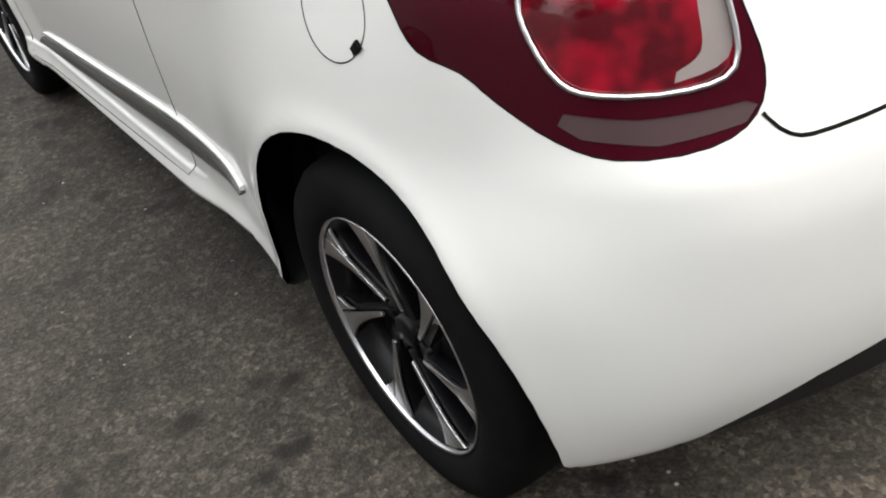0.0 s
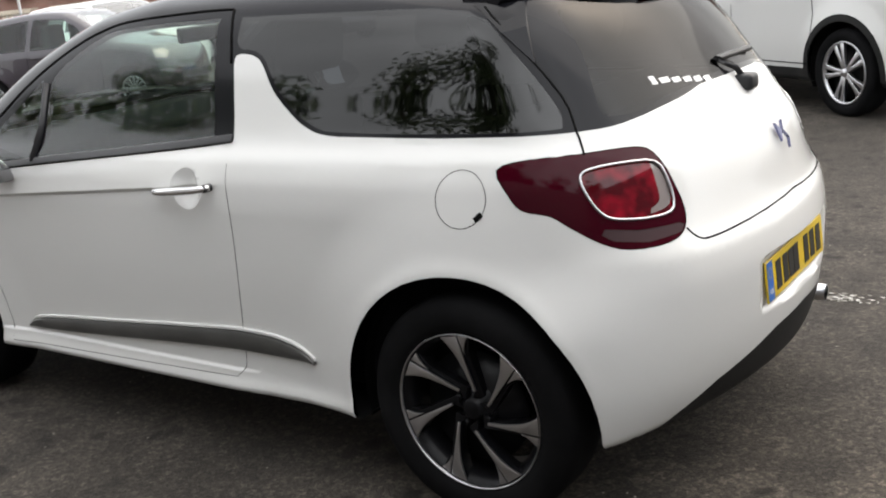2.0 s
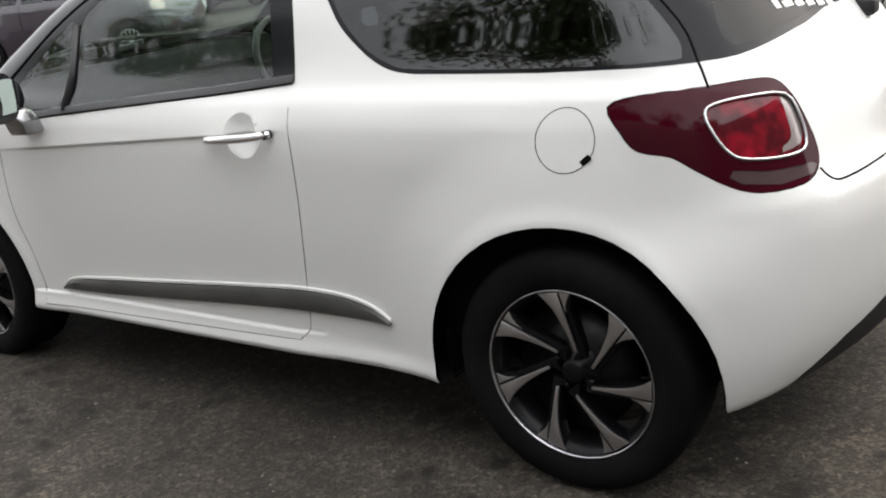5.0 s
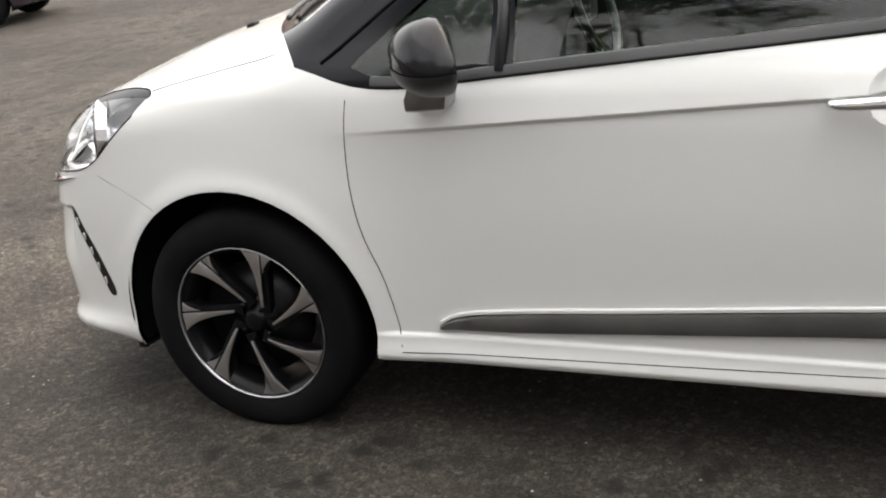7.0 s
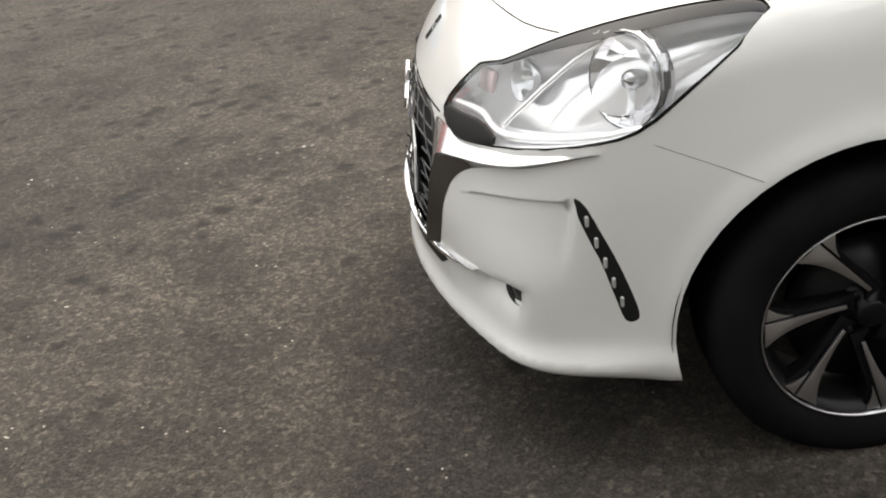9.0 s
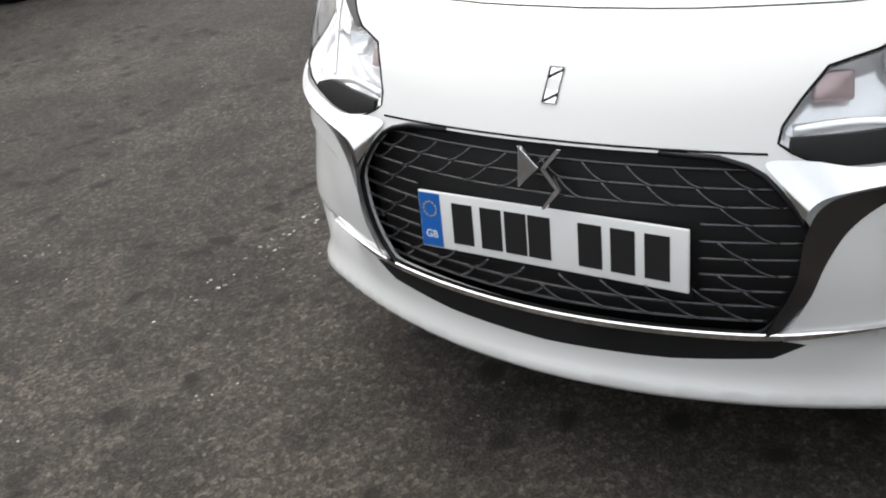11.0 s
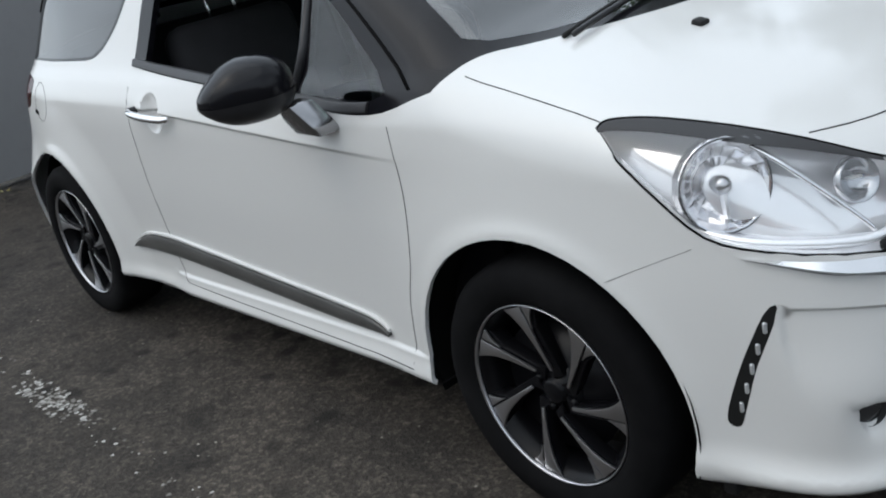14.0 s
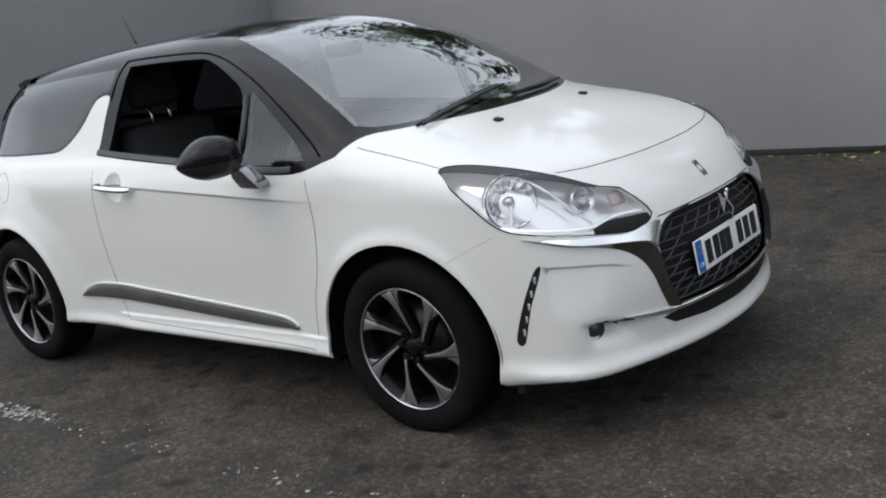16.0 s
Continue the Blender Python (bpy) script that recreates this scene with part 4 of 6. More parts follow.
TRIM_UP = [(0.695, 0.330), (0.66, 0.350), (0.60, 0.362), (0.21, 0.392), (-0.21, 0.423), (-0.44, 0.436), (-0.55, 0.432), (-0.62, 0.420), (-0.68, 0.398), (-0.715, 0.377)]
TRIM_LOW = [(0.695, 0.322), (0.54, 0.325), (0.22, 0.342), (-0.13, 0.363), (-0.22, 0.368), (-0.44, 0.376), (-0.58, 0.375), (-0.715, 0.371)]
up, low = along(TRIM_UP, 60), along(TRIM_LOW, 60)
split = 49
strip("door_trim", "side", up[:split], low[:split], 0.011, TRIM_GREY, doors, "grey satin lower door trim strip")
strip("trim_strip", "side", up[split - 1:], low[split - 1:], 0.0108, TRIM_GREY, CAR, "grey satin lower trim strip")
strip("trim_lip", "side", [(a, b + 0.012) for a, b in up], [(a, b + 0.002) for a, b in up], 0.006, WHITE, CAR)

# door handles
for sign, door in zip((1, -1), doors):
    pts = [(-0.158, 0.795, 0.862), (-0.18, 0.812, 0.864), (-0.24, 0.822, 0.869), (-0.31, 0.823, 0.874), (-0.375, 0.815, 0.879), (-0.405, 0.795, 0.882)]
    bm = tube([(x, sign * y, z) for x, y, z in spline(pts, 4)], [0.009 + 0.004 * math.sin(math.pi * k / 20) for k in range(21)], 10)
    part("handle", bm, CHROME, door, "chrome door handle")
    bm = lathe([(0.0, 0.0), (0.010, 0.0), (0.012, -0.004), (0.012, -0.03)], 16)
    bmesh.ops.transform(bm, matrix=pose(-0.392, sign * 0.812, 0.880, 0, 0, 0 if sign > 0 else 180), verts=bm.verts)
    part("lock", bm, SATIN_BLACK, door)

# fuel flap notch
for sign in (1, -1):
    p = S.foot("side", [(-1.308, 0.829)], 0.001)[0]
    bm = bmesh.new()
    box(bm, -0.016, 0.012, -0.003, 0.003, -0.006, 0.008, pose(p.x, sign * p.y, p.z, 0, 38, -4 * sign), 0.002)
    part("fuel_flap_notch", bm, GAP, CAR)

# black window strip along the belt and the frames of the door windows
BELT_STRIP = along([(0.80, 0.912), (0.71, 0.910), (0.53, 0.924), (0.15, 0.954), (-0.24, 0.984), (-0.45, 1.003)], 24)
strip("window_seal", "side", [(a, b + 0.022) for a, b in BELT_STRIP], BELT_STRIP, 0.006, SATIN_BLACK, CAR, "black window seal strip")
for sign in (1, -1):
    p = S.foot("side", [(0.498, 0.935), (0.500, 1.05), (0.502, 1.185)], 0.0)
    part("window_post", tube([(q.x, sign * q.y, q.z) for q in p], 0.013, 8), SATIN_BLACK, CAR, "black window post")
    p = S.foot("side", smooth2([(0.93, 0.962), (0.63, 1.172), (0.42, 1.285), (0.25, 1.345), (0.08, 1.366), (-0.30, 1.372), (-0.36, 1.35), (-0.40, 1.22)], 4), 0.001)
    part("door_frame_seal", tube([(q.x, sign * q.y, q.z) for q in p], 0.004, 6), GAP, CAR)

# mirrors
for sign in (1, -1):
    bm = bmesh.new()
    bmesh.ops.create_uvsphere(bm, u_segments=32, v_segments=20, radius=1)
    for q in bm.verts:
        x, y, z = q.co
        if x < -0.15:
            x = -0.15 - 0.12 * (x + 0.15) * -1
        s3 = lambda v, p: math.copysign(abs(v) ** p, v)
        taper = 1 - 0.50 * max(0, y) ** 1.4
        q.co = (x * 0.088 * (1 - 0.15 * y), s3(y, 0.8) * 0.116, s3(z, 0.85) * 0.076 * taper - 0.012 * max(0, y))
    bmesh.ops.transform(bm, matrix=pose(0.572, 0.932, 1.008, 0, 4, 34), verts=bm.verts)
    if sign < 0:
        b2 = twin(bm)
        bm.free()
        bm = b2
    mirror = part("door_mirror", bm, GLOSS_BLACK, CAR, "gloss black door mirror")
    bm = bmesh.new()
    bmesh.ops.create_uvsphere(bm, u_segments=32, v_segments=12, radius=1)
    bmesh.ops.bisect_plane(bm, geom=bm.verts[:] + bm.edges[:] + bm.faces[:], plane_co=(0, 0, -0.1), plane_no=(0, 0, 1), clear_outer=True)
    for q in bm.verts:
        x, y, z = q.co
        taper = 1 - 0.50 * max(0, y) ** 1.4
        if x < -0.15:
            x = -0.15 - 0.12 * (x + 0.15) * -1
        q.co = (x * 0.091 * (1 - 0.15 * y), s3(y, 0.8) * 0.119, s3(z, 0.85) * 0.079 * taper - 0.012 * max(0, y))
    bmesh.ops.transform(bm, matrix=pose(0.572, 0.932, 1.008, 0, 4, 34), verts=bm.verts)
    if sign < 0:
        b2 = twin(bm)
        bm.free()
        bm = b2
    part("mirror_base", bm, SATIN_BLACK, mirror, "satin black mirror underside")
    bm = bmesh.new()
    bmesh.ops.create_circle(bm, cap_ends=True, segments=32, radius=1)
    for q in bm.verts:
        q.co = (-0.028, math.copysign(abs(q.co.x) ** 0.7, q.co.x) * 0.082, math.copysign(abs(q.co.y) ** 0.7, q.co.y) * 0.052)
    bmesh.ops.transform(bm, matrix=pose(0.572, 0.932, 1.008, 0, 8, 16), verts=bm.verts)
    if sign < 0:
        b2 = twin(bm)
        bm.free()
        bm = b2
    part("mirror_glass", bm, shader("mirror_silver", (0.28, 0.29, 0.30), 0.01, 1.0), mirror, "mirror glass")
    bm = prism([(0.695, 0.868), (0.60, 0.872), (0.585, 0.915), (0.60, 0.955), (0.655, 0.955), (0.69, 0.90)], "y", 0.765, 0.835, 0.008)
    for q in bm.verts:
        q.co.y += 0.45 * max(0, q.co.z - 0.85)
        if sign < 0:
            q.co.y = -q.co.y
    if sign < 0:
        bmesh.ops.reverse_faces(bm, faces=bm.faces)
    part("mirror_foot", bm, shader("bright_grey_metal", (0.36, 0.36, 0.37), 0.2, 0.95), mirror, "bright grey mirror foot", "edges")

# headlights
INNER_SILVER = shader("lamp_inner_silver", (0.96, 0.96, 0.97), 0.14, 0.5)
for sign in (1, -1):
    cover = P["headlight"].copy()
    tray = P["headlight"].copy()
    mid = Vector((1.73, 0.60, 0.76))
    tray.verts.ensure_lookup_table()
    lips = [(e.verts[0], e.verts[1]) for e in tray.edges if len(e.link_faces) == 1]
    walls = []
    for e0, e1 in lips:
        walls.append((e0, e1, e0.co - Vector((0.003, 0.003, 0)), e1.co - Vector((0.003, 0.003, 0))))
    for q in tray.verts:
        q.co = mid + (q.co - mid) * 0.95 + Vector((-0.068, -0.060, -0.006))
    for e0, e1, c0, c1 in walls:
        tray.faces.new((tray.verts.new(c0), tray.verts.new(c1), tray.verts.new(e1.co), tray.verts.new(e0.co)))
    bms = [cover, tray]
    if sign < 0:
        bms = [twin(b) for b in bms]
    lamp = panel("headlight", bms[0], CLEAR, CAR, body_field, "clear headlight cover over chrome reflectors", 0)
    part("lamp_housing", bms[1], INNER_SILVER, lamp, "bright silver lamp housing")

    def at_lamp(name, bm, m, material, label="", smooth=True):
        bmesh.ops.transform(bm, matrix=m, verts=bm.verts)
        if sign < 0:
            for q in bm.verts:
                q.co.y = -q.co.y
            bmesh.ops.reverse_faces(bm, faces=bm.faces)
        part(name, bm, material, lamp, label, smooth)
    aim = lambda x, y, z, turn, tip: pose(x, y, z, 0, 0, turn) @ pose(0, 0, 0, 0, tip, 0)
    main = aim(1.645, 0.670, 0.781, 34, -8)
    at_lamp("reflector", lathe([(0.0, -0.030), (0.024, -0.027), (0.050, -0.014), (0.070, 0.005), (0.080, 0.019), (0.084, 0.021), (0.087, 0.017), (0.088, -0.01)], 18, "x"), main, shader("lamp_bowl", (0.88, 0.88, 0.90), 0.08, 0.9), "round faceted chrome reflector", False)
    at_lamp("bulb", lathe([(0.0, 0.018), (0.013, 0.016), (0.018, 0.004), (0.015, -0.03)], 16, "x"), main, shader("bulb_cap", (0.55, 0.55, 0.56), 0.1, 0.9), "bulb cap")
    at_lamp("reflector_ring", lathe([(0.082, 0.020), (0.084, 0.023), (0.086, 0.020), (0.084, 0.017), (0.082, 0.020)], 40, "x"), main, shader("dark_ring", (0.16, 0.16, 0.165), 0.25, 0.7))
    at_lamp("reflector_fin", box(bmesh.new(), -0.02, 0.012, -0.003, 0.003, -0.062, -0.012, None, 0.001), main, INNER_SILVER)
    small = aim(1.813, 0.518, 0.753, 24, -14)
    at_lamp("lens", lathe([(0.0, -0.020), (0.016, -0.018), (0.030, -0.006), (0.038, 0.010), (0.041, 0.010), (0.043, -0.006)], 32, "x"), small, shader("lamp_lens", (0.55, 0.56, 0.58), 0.12, 0.75), "round inner lamp reflector")
    for d in (-0.007, 0.0, 0.007):
        at_lamp("filament_cap", lathe([(0.0, 0.008), (0.0025, 0.006), (0.0025, -0.02)], 8, "x"), small @ pose(0, d, 0.004), shader("filament_white", (0.85, 0.85, 0.83), 0.3, 0.2))
    at_lamp("indicator", box(bmesh.new(), -0.008, 0.006, -0.030, 0.030, -0.026, 0.020, None, 0.006), aim(1.878, 0.423, 0.736, 20, -20), shader("pink_indicator", (0.45, 0.33, 0.33), 0.15, 0.6), "pinkish indicator reflector")
    ridge = spline([(1.640, 0.628, 0.862), (1.735, 0.622, 0.812), (1.84, 0.578, 0.715), (1.868, 0.566, 0.684)], 4)
    at_lamp("lamp_rib", tube(ridge, 0.0048, 8), Matrix(), CHROME, "bright lamp rib")
    ledge = spline([(1.60, 0.725, 0.715), (1.73, 0.705, 0.695), (1.865, 0.59, 0.676), (1.90, 0.49, 0.690), (1.945, 0.385, 0.684)], 5)
    at_lamp("lamp_ledge", tube(ledge, 0.009, 8), Matrix(), INNER_SILVER, "silver ledge along the lamp's foot")
    pts = [(p.x, sign * p.y, p.z) for p in S.foot("front_corner", HEAD, -0.001)]
    part("lamp_seal", tube(pts, 0.0024, 6, True), GAP, lamp)
BROW_UP = flat("front_corner", spline([(1.433, 0.730, 0.892), (1.447, 0.707, 0.903), (1.527, 0.672, 0.899), (1.644, 0.62, 0.874), (1.754, 0.565, 0.838), (1.847, 0.49, 0.788)], 5))
BROW_LOW = flat("front_corner", spline([(1.436, 0.732, 0.887), (1.455, 0.710, 0.889), (1.533, 0.676, 0.881), (1.650, 0.624, 0.856), (1.759, 0.569, 0.824), (1.849, 0.490, 0.783)], 5))
strip("lamp_brow", "front_corner", BROW_UP, BROW_LOW, 0.0015, shader("dark_grey_lamp_brow", (0.045, 0.045, 0.047), 0.4, spec=0.2), CAR, "dark grey band along the top of the headlight")
WEDGE_UP = flat("front_corner", spline([(1.885, 0.590, 0.676), (1.90, 0.53, 0.690), (1.93, 0.46, 0.685), (1.962, 0.388, 0.680)], 5))
WEDGE_LOW = flat("front_corner", spline([(1.885, 0.590, 0.664), (1.925, 0.52, 0.648), (1.955, 0.455, 0.644), (1.972, 0.388, 0.660)], 5))
strip("lamp_wedge", "front_corner", WEDGE_UP, WEDGE_LOW, 0.003, BLACK, CAR, "black wedge under the headlight")

# tail lights
for bm, name, mat, label in ((P["taillight"], "taillight", DARK_RED, "dark red wraparound taillight"),):
    lamps = pair(name, bm, mat, CAR, label, 0.01)
for bm, name, mat, label, sink in ((P["lamp_red"], "lamp_lens", RED, "bright red lamp lens", 0.004), (P["lamp_clear"], "reverse_lens", LAMP_SILVER, "silver reversing lens", 0.004), (P["lamp_foot"], "lower_lens", SMOKED, "smoked clear lower lens", 0.001)):
    bmesh.ops.translate(bm, vec=(sink, -sink, 0), verts=bm.verts)
    other = twin(bm)
    panel(name, bm, mat, lamps[0], body_field, label, 0)
    panel(name, other, mat, lamps[1], body_field, label, 0)
for sign, lamp in zip((1, -1), lamps):
    pts = [(p.x, sign * p.y, p.z) for p in S.foot("back_corner", LAMP_RING, 0.001)]
    part("lamp_ring", tube(pts, 0.0034, 8, True), BRIGHT, lamp, "chrome ring round the lamp")
    pts = [(p.x, sign * p.y, p.z) for p in S.foot("back_corner", TAILLAMP, -0.001)]
    part("lamp_seal", tube(pts, 0.0016, 6, True), GAP, lamp)

# running lights, fog lamps
for sign, slot in zip((1, -1), pair("running_light", P["drl"], BLACK, CAR, "black slot with a row of small lamps", 0.004)):
    for k in range(5):
        z = 0.385 + 0.042 * k
        p = S.foot("front_corner", flat("front_corner", [(1.693 + 0.28 * (z - 0.37) + 0.10 * max(0, z - 0.5), 0.750 - 0.08 * (z - 0.37), z)]), -0.002)[0]
        bm = box(bmesh.new(), -0.004, 0.003, -0.007, 0.007, -0.011, 0.011, pose(p.x, sign * p.y, p.z, 0, 0, 12 * sign), 0.003)
        part("small_lamp", bm, shader("lamp_white", (0.62, 0.63, 0.64), 0.12, 0.5), slot, "small clear lamp")
    p = S.foot("front_corner", flat("front_corner", [(1.868, 0.628, 0.370)]), 0.024)[0]
    bm = lathe([(0.0, 0.004), (0.020, 0.001), (0.027, -0.006), (0.031, 0.003), (0.033, 0.0), (0.033, -0.03)], 28, "x")
    bmesh.ops.transform(bm, matrix=pose(p.x, sign * p.y, p.z, 0, 0, 34 * sign), verts=bm.verts)
    part("fog_lamp", bm, shader("fog_glass", (0.07, 0.072, 0.075), 0.08, 0.5), CAR, "round fog lamp")

# chrome wings beside the grille: bright upper face, ground's dark reflection coloured into the lower
W_TOP = spline([(0.742, 0.680), (0.66, 0.662), (0.60, 0.654), (0.50, 0.640), (0.42, 0.650), (0.36, 0.648), (0.385, 0.618), (0.415, 0.575)], 5)
W_MID = spline([(0.742, 0.679), (0.68, 0.650), (0.62, 0.636), (0.53, 0.622), (0.46, 0.608), (0.435, 0.594), (0.425, 0.575), (0.425, 0.555)], 5)
W_LOW = spline([(0.742, 0.677), (0.68, 0.643), (0.62, 0.627), (0.54, 0.598), (0.485, 0.555), (0.455, 0.50), (0.435, 0.44), (0.405, 0.378)], 5)
W_IN = spline([(0.742, 0.678), (0.68, 0.648), (0.62, 0.634), (0.53, 0.620), (0.455, 0.600), (0.428, 0.55), (0.418, 0.47), (0.375, 0.374)], 5)


def facing(name, edges, lifts, material, label):
    rows = [S.foot("end", [(float(a), float(b)) for a, b in e], l) for e, l in zip(edges, lifts)]
    for sign in (1, -1):
        bm = bmesh.new()
        vs = [[bm.verts.new((p.x, sign * p.y, p.z)) for p in r] for r in rows]
        for a, b in zip(vs, vs[1:]):
            for k in range(len(a) - 1):
                bm.faces.new((a[k], a[k + 1], b[k + 1], b[k]))
        bmesh.ops.recalc_face_normals(bm, faces=bm.faces)
        if sum(f.normal.x for f in bm.faces) < 0:
            bmesh.ops.reverse_faces(bm, faces=bm.faces)
        part(name, bm, material, CAR, label)


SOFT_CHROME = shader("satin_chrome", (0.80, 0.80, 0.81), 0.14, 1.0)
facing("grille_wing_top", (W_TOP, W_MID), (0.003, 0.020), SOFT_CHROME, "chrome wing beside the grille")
facing("grille_wing", (W_IN, W_LOW), (0.022, 0.001), shader("ground_shaded_chrome", (0.22, 0.22, 0.225), 0.2, 1.0), "lower face of the chrome wing, dark ground reflection put into its colour")
CHIN_UP = [(y, 0.371 + 0.004 * step(0.35, 0.45, y) + 0.16 * max(0, y - 0.41) ** 1.2) for y in np.linspace(0, 0.57, 24)]
strip("chrome_strip", "end", CHIN_UP, [(y, z - 0.014 * (1 - 0.8 * step(0.42, 0.57, y))) for y, z in CHIN_UP], 0.007, CHROME, CAR, "chrome strip under the grille")
GRILLE_EDGE = S.foot("end", GRILLE[1:-1], 0.0)
for sign in (1, -1):
    part("grille_rim", tube([(p.x, sign * p.y, p.z) for p in GRILLE_EDGE], 0.005, 6), GLOSS_BLACK, grille)
BAR = shader("dark_grille_bar", (0.06, 0.06, 0.065), 0.25, 0.6)
for row in range(10):
    z = 0.385 + 0.0275 * row
    ys = [y for y in np.linspace(-0.43, 0.43, 87) if inside(GRILLE, np.array([abs(y)]), np.array([z]))[0]]
    behind = 0.430 < z < 0.556
    for run in ([y for y in ys if y < -0.262], [y for y in ys if y > 0.262]) if behind else (ys,):
        part("grille_bar", tube(S.foot("end", [(y, z) for y in run], -0.012), 0.0030, 6), BAR, grille, "dark metallic grille bar")
    for y in np.arange(0.03 + 0.038 * (row % 2), 0.42, 0.076):
        for sign in (1, -1):
            hook = [(sign * (y - 0.035 + 0.05 * u), z + 0.0275 * (1 - u) ** 1.8) for u in np.linspace(0, 1, 7)]
            if all(inside(GRILLE, np.array([abs(a)]), np.array([b]))[0] for a, b in hook) and not (behind and y < 0.30):
                part("grille_hook", tube(S.foot("end", hook, -0.010), 0.0026, 5), BAR, grille)

# plates: blank bars in place of characters
def plate(name, m, base, label):
    p = part(name, box(bmesh.new(), -0.26, 0.26, -0.0555, 0.0555, 0, 0.006, None, 0.003), base, CAR, label, "edges")
    p.matrix_basis = m
    part("blue_band", box(bmesh.new(), -0.257, -0.212, -0.052, 0.052, 0.0062, 0.0074), PLATE_BLUE, p, "blue band", False)
    for k in range(12):
        a = 2 * math.pi * k / 12
        part("band_dot", box(bmesh.new(), -0.0015, 0.0015, -0.0015, 0.0015, 0.0076, 0.0082, pose(-0.2345 + 0.014 * math.cos(a), 0.022 + 0.014 * math.sin(a), 0)), PLATE_YELLOW, p, "", False)
    lettering("GB", 0.021, Matrix.Translation((-0.2345, -0.028, 0.0076)), STICKER, p, "band_letters", 0.0004, "white letters GB")
    for k, x in enumerate((-0.165, -0.105, -0.055, -0.008, 0.088, 0.147, 0.207)):
        part("plate_bar", box(bmesh.new(), x - 0.0215, x + 0.0215, -0.039, 0.039, 0.0062, 0.0076), PLATE_INK, p, "plain black bar", False)
    return p


plate("front_plate", Matrix.Translation((2.046, 0, 0.492)) @ Euler((radians(90), 0, radians(90))).to_matrix().to_4x4() @ pose(0, 0, 0, -6), PLATE_WHITE, "white front number plate with plain bars")
part("plate_holder", box(bmesh.new(), 2.004, 2.043, -0.262, 0.262, 0.418, 0.44, None, 0.004), BLACK, CAR, "black plate holder", "edges")
part("plate_mark", box(bmesh.new(), 2.0432, 2.0445, -0.02, 0.035, 0.424, 0.433), shader("red_print", (0.5, 0.03, 0.03), 0.4), CAR, "small red print", False)
plate("rear_plate", Matrix.Translation((-1.842, 0, 0.552)) @ Euler((radians(90), 0, radians(-90))).to_matrix().to_4x4() @ pose(0, 0, 0, -4), PLATE_YELLOW, "yellow rear number plate with plain bars")

# badges as plain shapes
def emblem(name, m, size, material, label):
    bm = prism([(-0.5, 0.5), (0.05, 0.02), (-0.5, -0.5)], "z", 0, 0.12, 0.01)
    for pts in ([(0.5, 0.5), (0.12, 0.04), (0.2, -0.02), (0.62, 0.5)], [(0.1, 0.0), (0.5, -0.45), (0.62, -0.45), (0.2, 0.06)], [(0.5, -0.42), (0.62, -0.47), (0.2, -0.95), (0.14, -0.92)]):
        b = prism(pts, "z", 0, 0.12)
        me = bpy.data.meshes.new("tmp")
        b.to_mesh(me)
        b.free()
        bm.from_mesh(me)
        bpy.data.meshes.remove(me)
    bmesh.ops.scale(bm, vec=(size, size, size), verts=bm.verts)
    bmesh.ops.transform(bm, matrix=m, verts=bm.verts)
    part(name, bm, material, CAR, label, False)


emblem("grille_emblem", Matrix.Translation((2.042, 0, 0.620)) @ Euler((radians(90), 0, radians(90))).to_matrix().to_4x4() @ pose(0, 0, 0, -12), 0.072, CHROME, "plain chrome emblem on the grille")
emblem("tailgate_emblem", Matrix.Translation((-1.806, 0.0, 0.905)) @ Euler((radians(90), 0, radians(-90))).to_matrix().to_4x4() @ pose(0, 0, 0, -24), 0.055, shader("blue_chrome", (0.16, 0.17, 0.30), 0.15, 0.9), "plain dark chrome emblem on the tailgate")
corners = S.foot("end", [(-0.013, 0.762), (0.013, 0.762), (0.013, 0.714), (-0.013, 0.714)], 0.003)
bm = tube(corners, 0.0013, 5, True)
part("bonnet_emblem", bm, BAR, CAR, "small rectangular chrome emblem on the bonnet")
for a, b in (((-0.013, 0.749), (0.013, 0.760)), ((-0.013, 0.716), (0.013, 0.728))):
    part("emblem_bar", tube(S.foot("end", [a, b], 0.003), 0.0016, 5), BAR, CAR)
bm = bmesh.new()
bm.faces.new([bm.verts.new(p - Vector((0.0015, 0, 0))) for p in corners])
part("emblem_face", bm, CHROME, CAR, "", False)

# washer nozzles, wipers, cowl
for sign in (1, -1):
    p = S.foot("top", [(1.372, 0.29)], 0.0)[0]
    part("washer_nozzle", box(bmesh.new(), -0.014, 0.014, -0.016, 0.016, -0.006, 0.010, pose(p.x, sign * p.y, p.z, 0, 14, 0), 0.005), BLACK, CAR, "small black washer nozzle", "edges")
for pts, blade_at in (([(1.205, -0.50), (1.18, -0.20), (1.135, 0.10)], 0.0), ([(1.235, 0.05), (1.20, 0.30), (1.125, 0.52)], 0.0)):
    p = S.foot("top", smooth2([(a, b) for a, b in pts], 6), 0.016)
    arm = part("windscreen_wiper", tube(p, 0.007, 6), SATIN_BLACK, CAR, "black windscreen wiper")
    p = S.foot("top", smooth2([(a - 0.028, b) for a, b in pts], 6), 0.006)
    part("wiper_blade", tube(p, 0.006, 6), BLACK, arm)
bm = tube([(-1.715, 0.0, 1.045), (-1.70, 0.03, 1.085), (-1.665, 0.08, 1.115), (-1.655, -0.22, 1.11)], 0.009, 8)
wiper = part("rear_wiper", bm, SATIN_BLACK, CAR, "black rear wiper")
part("wiper_hub", box(bmesh.new(), -1.745, -1.69, -0.03, 0.035, 1.02, 1.065, None, 0.012), SATIN_BLACK, wiper, "", "edges")

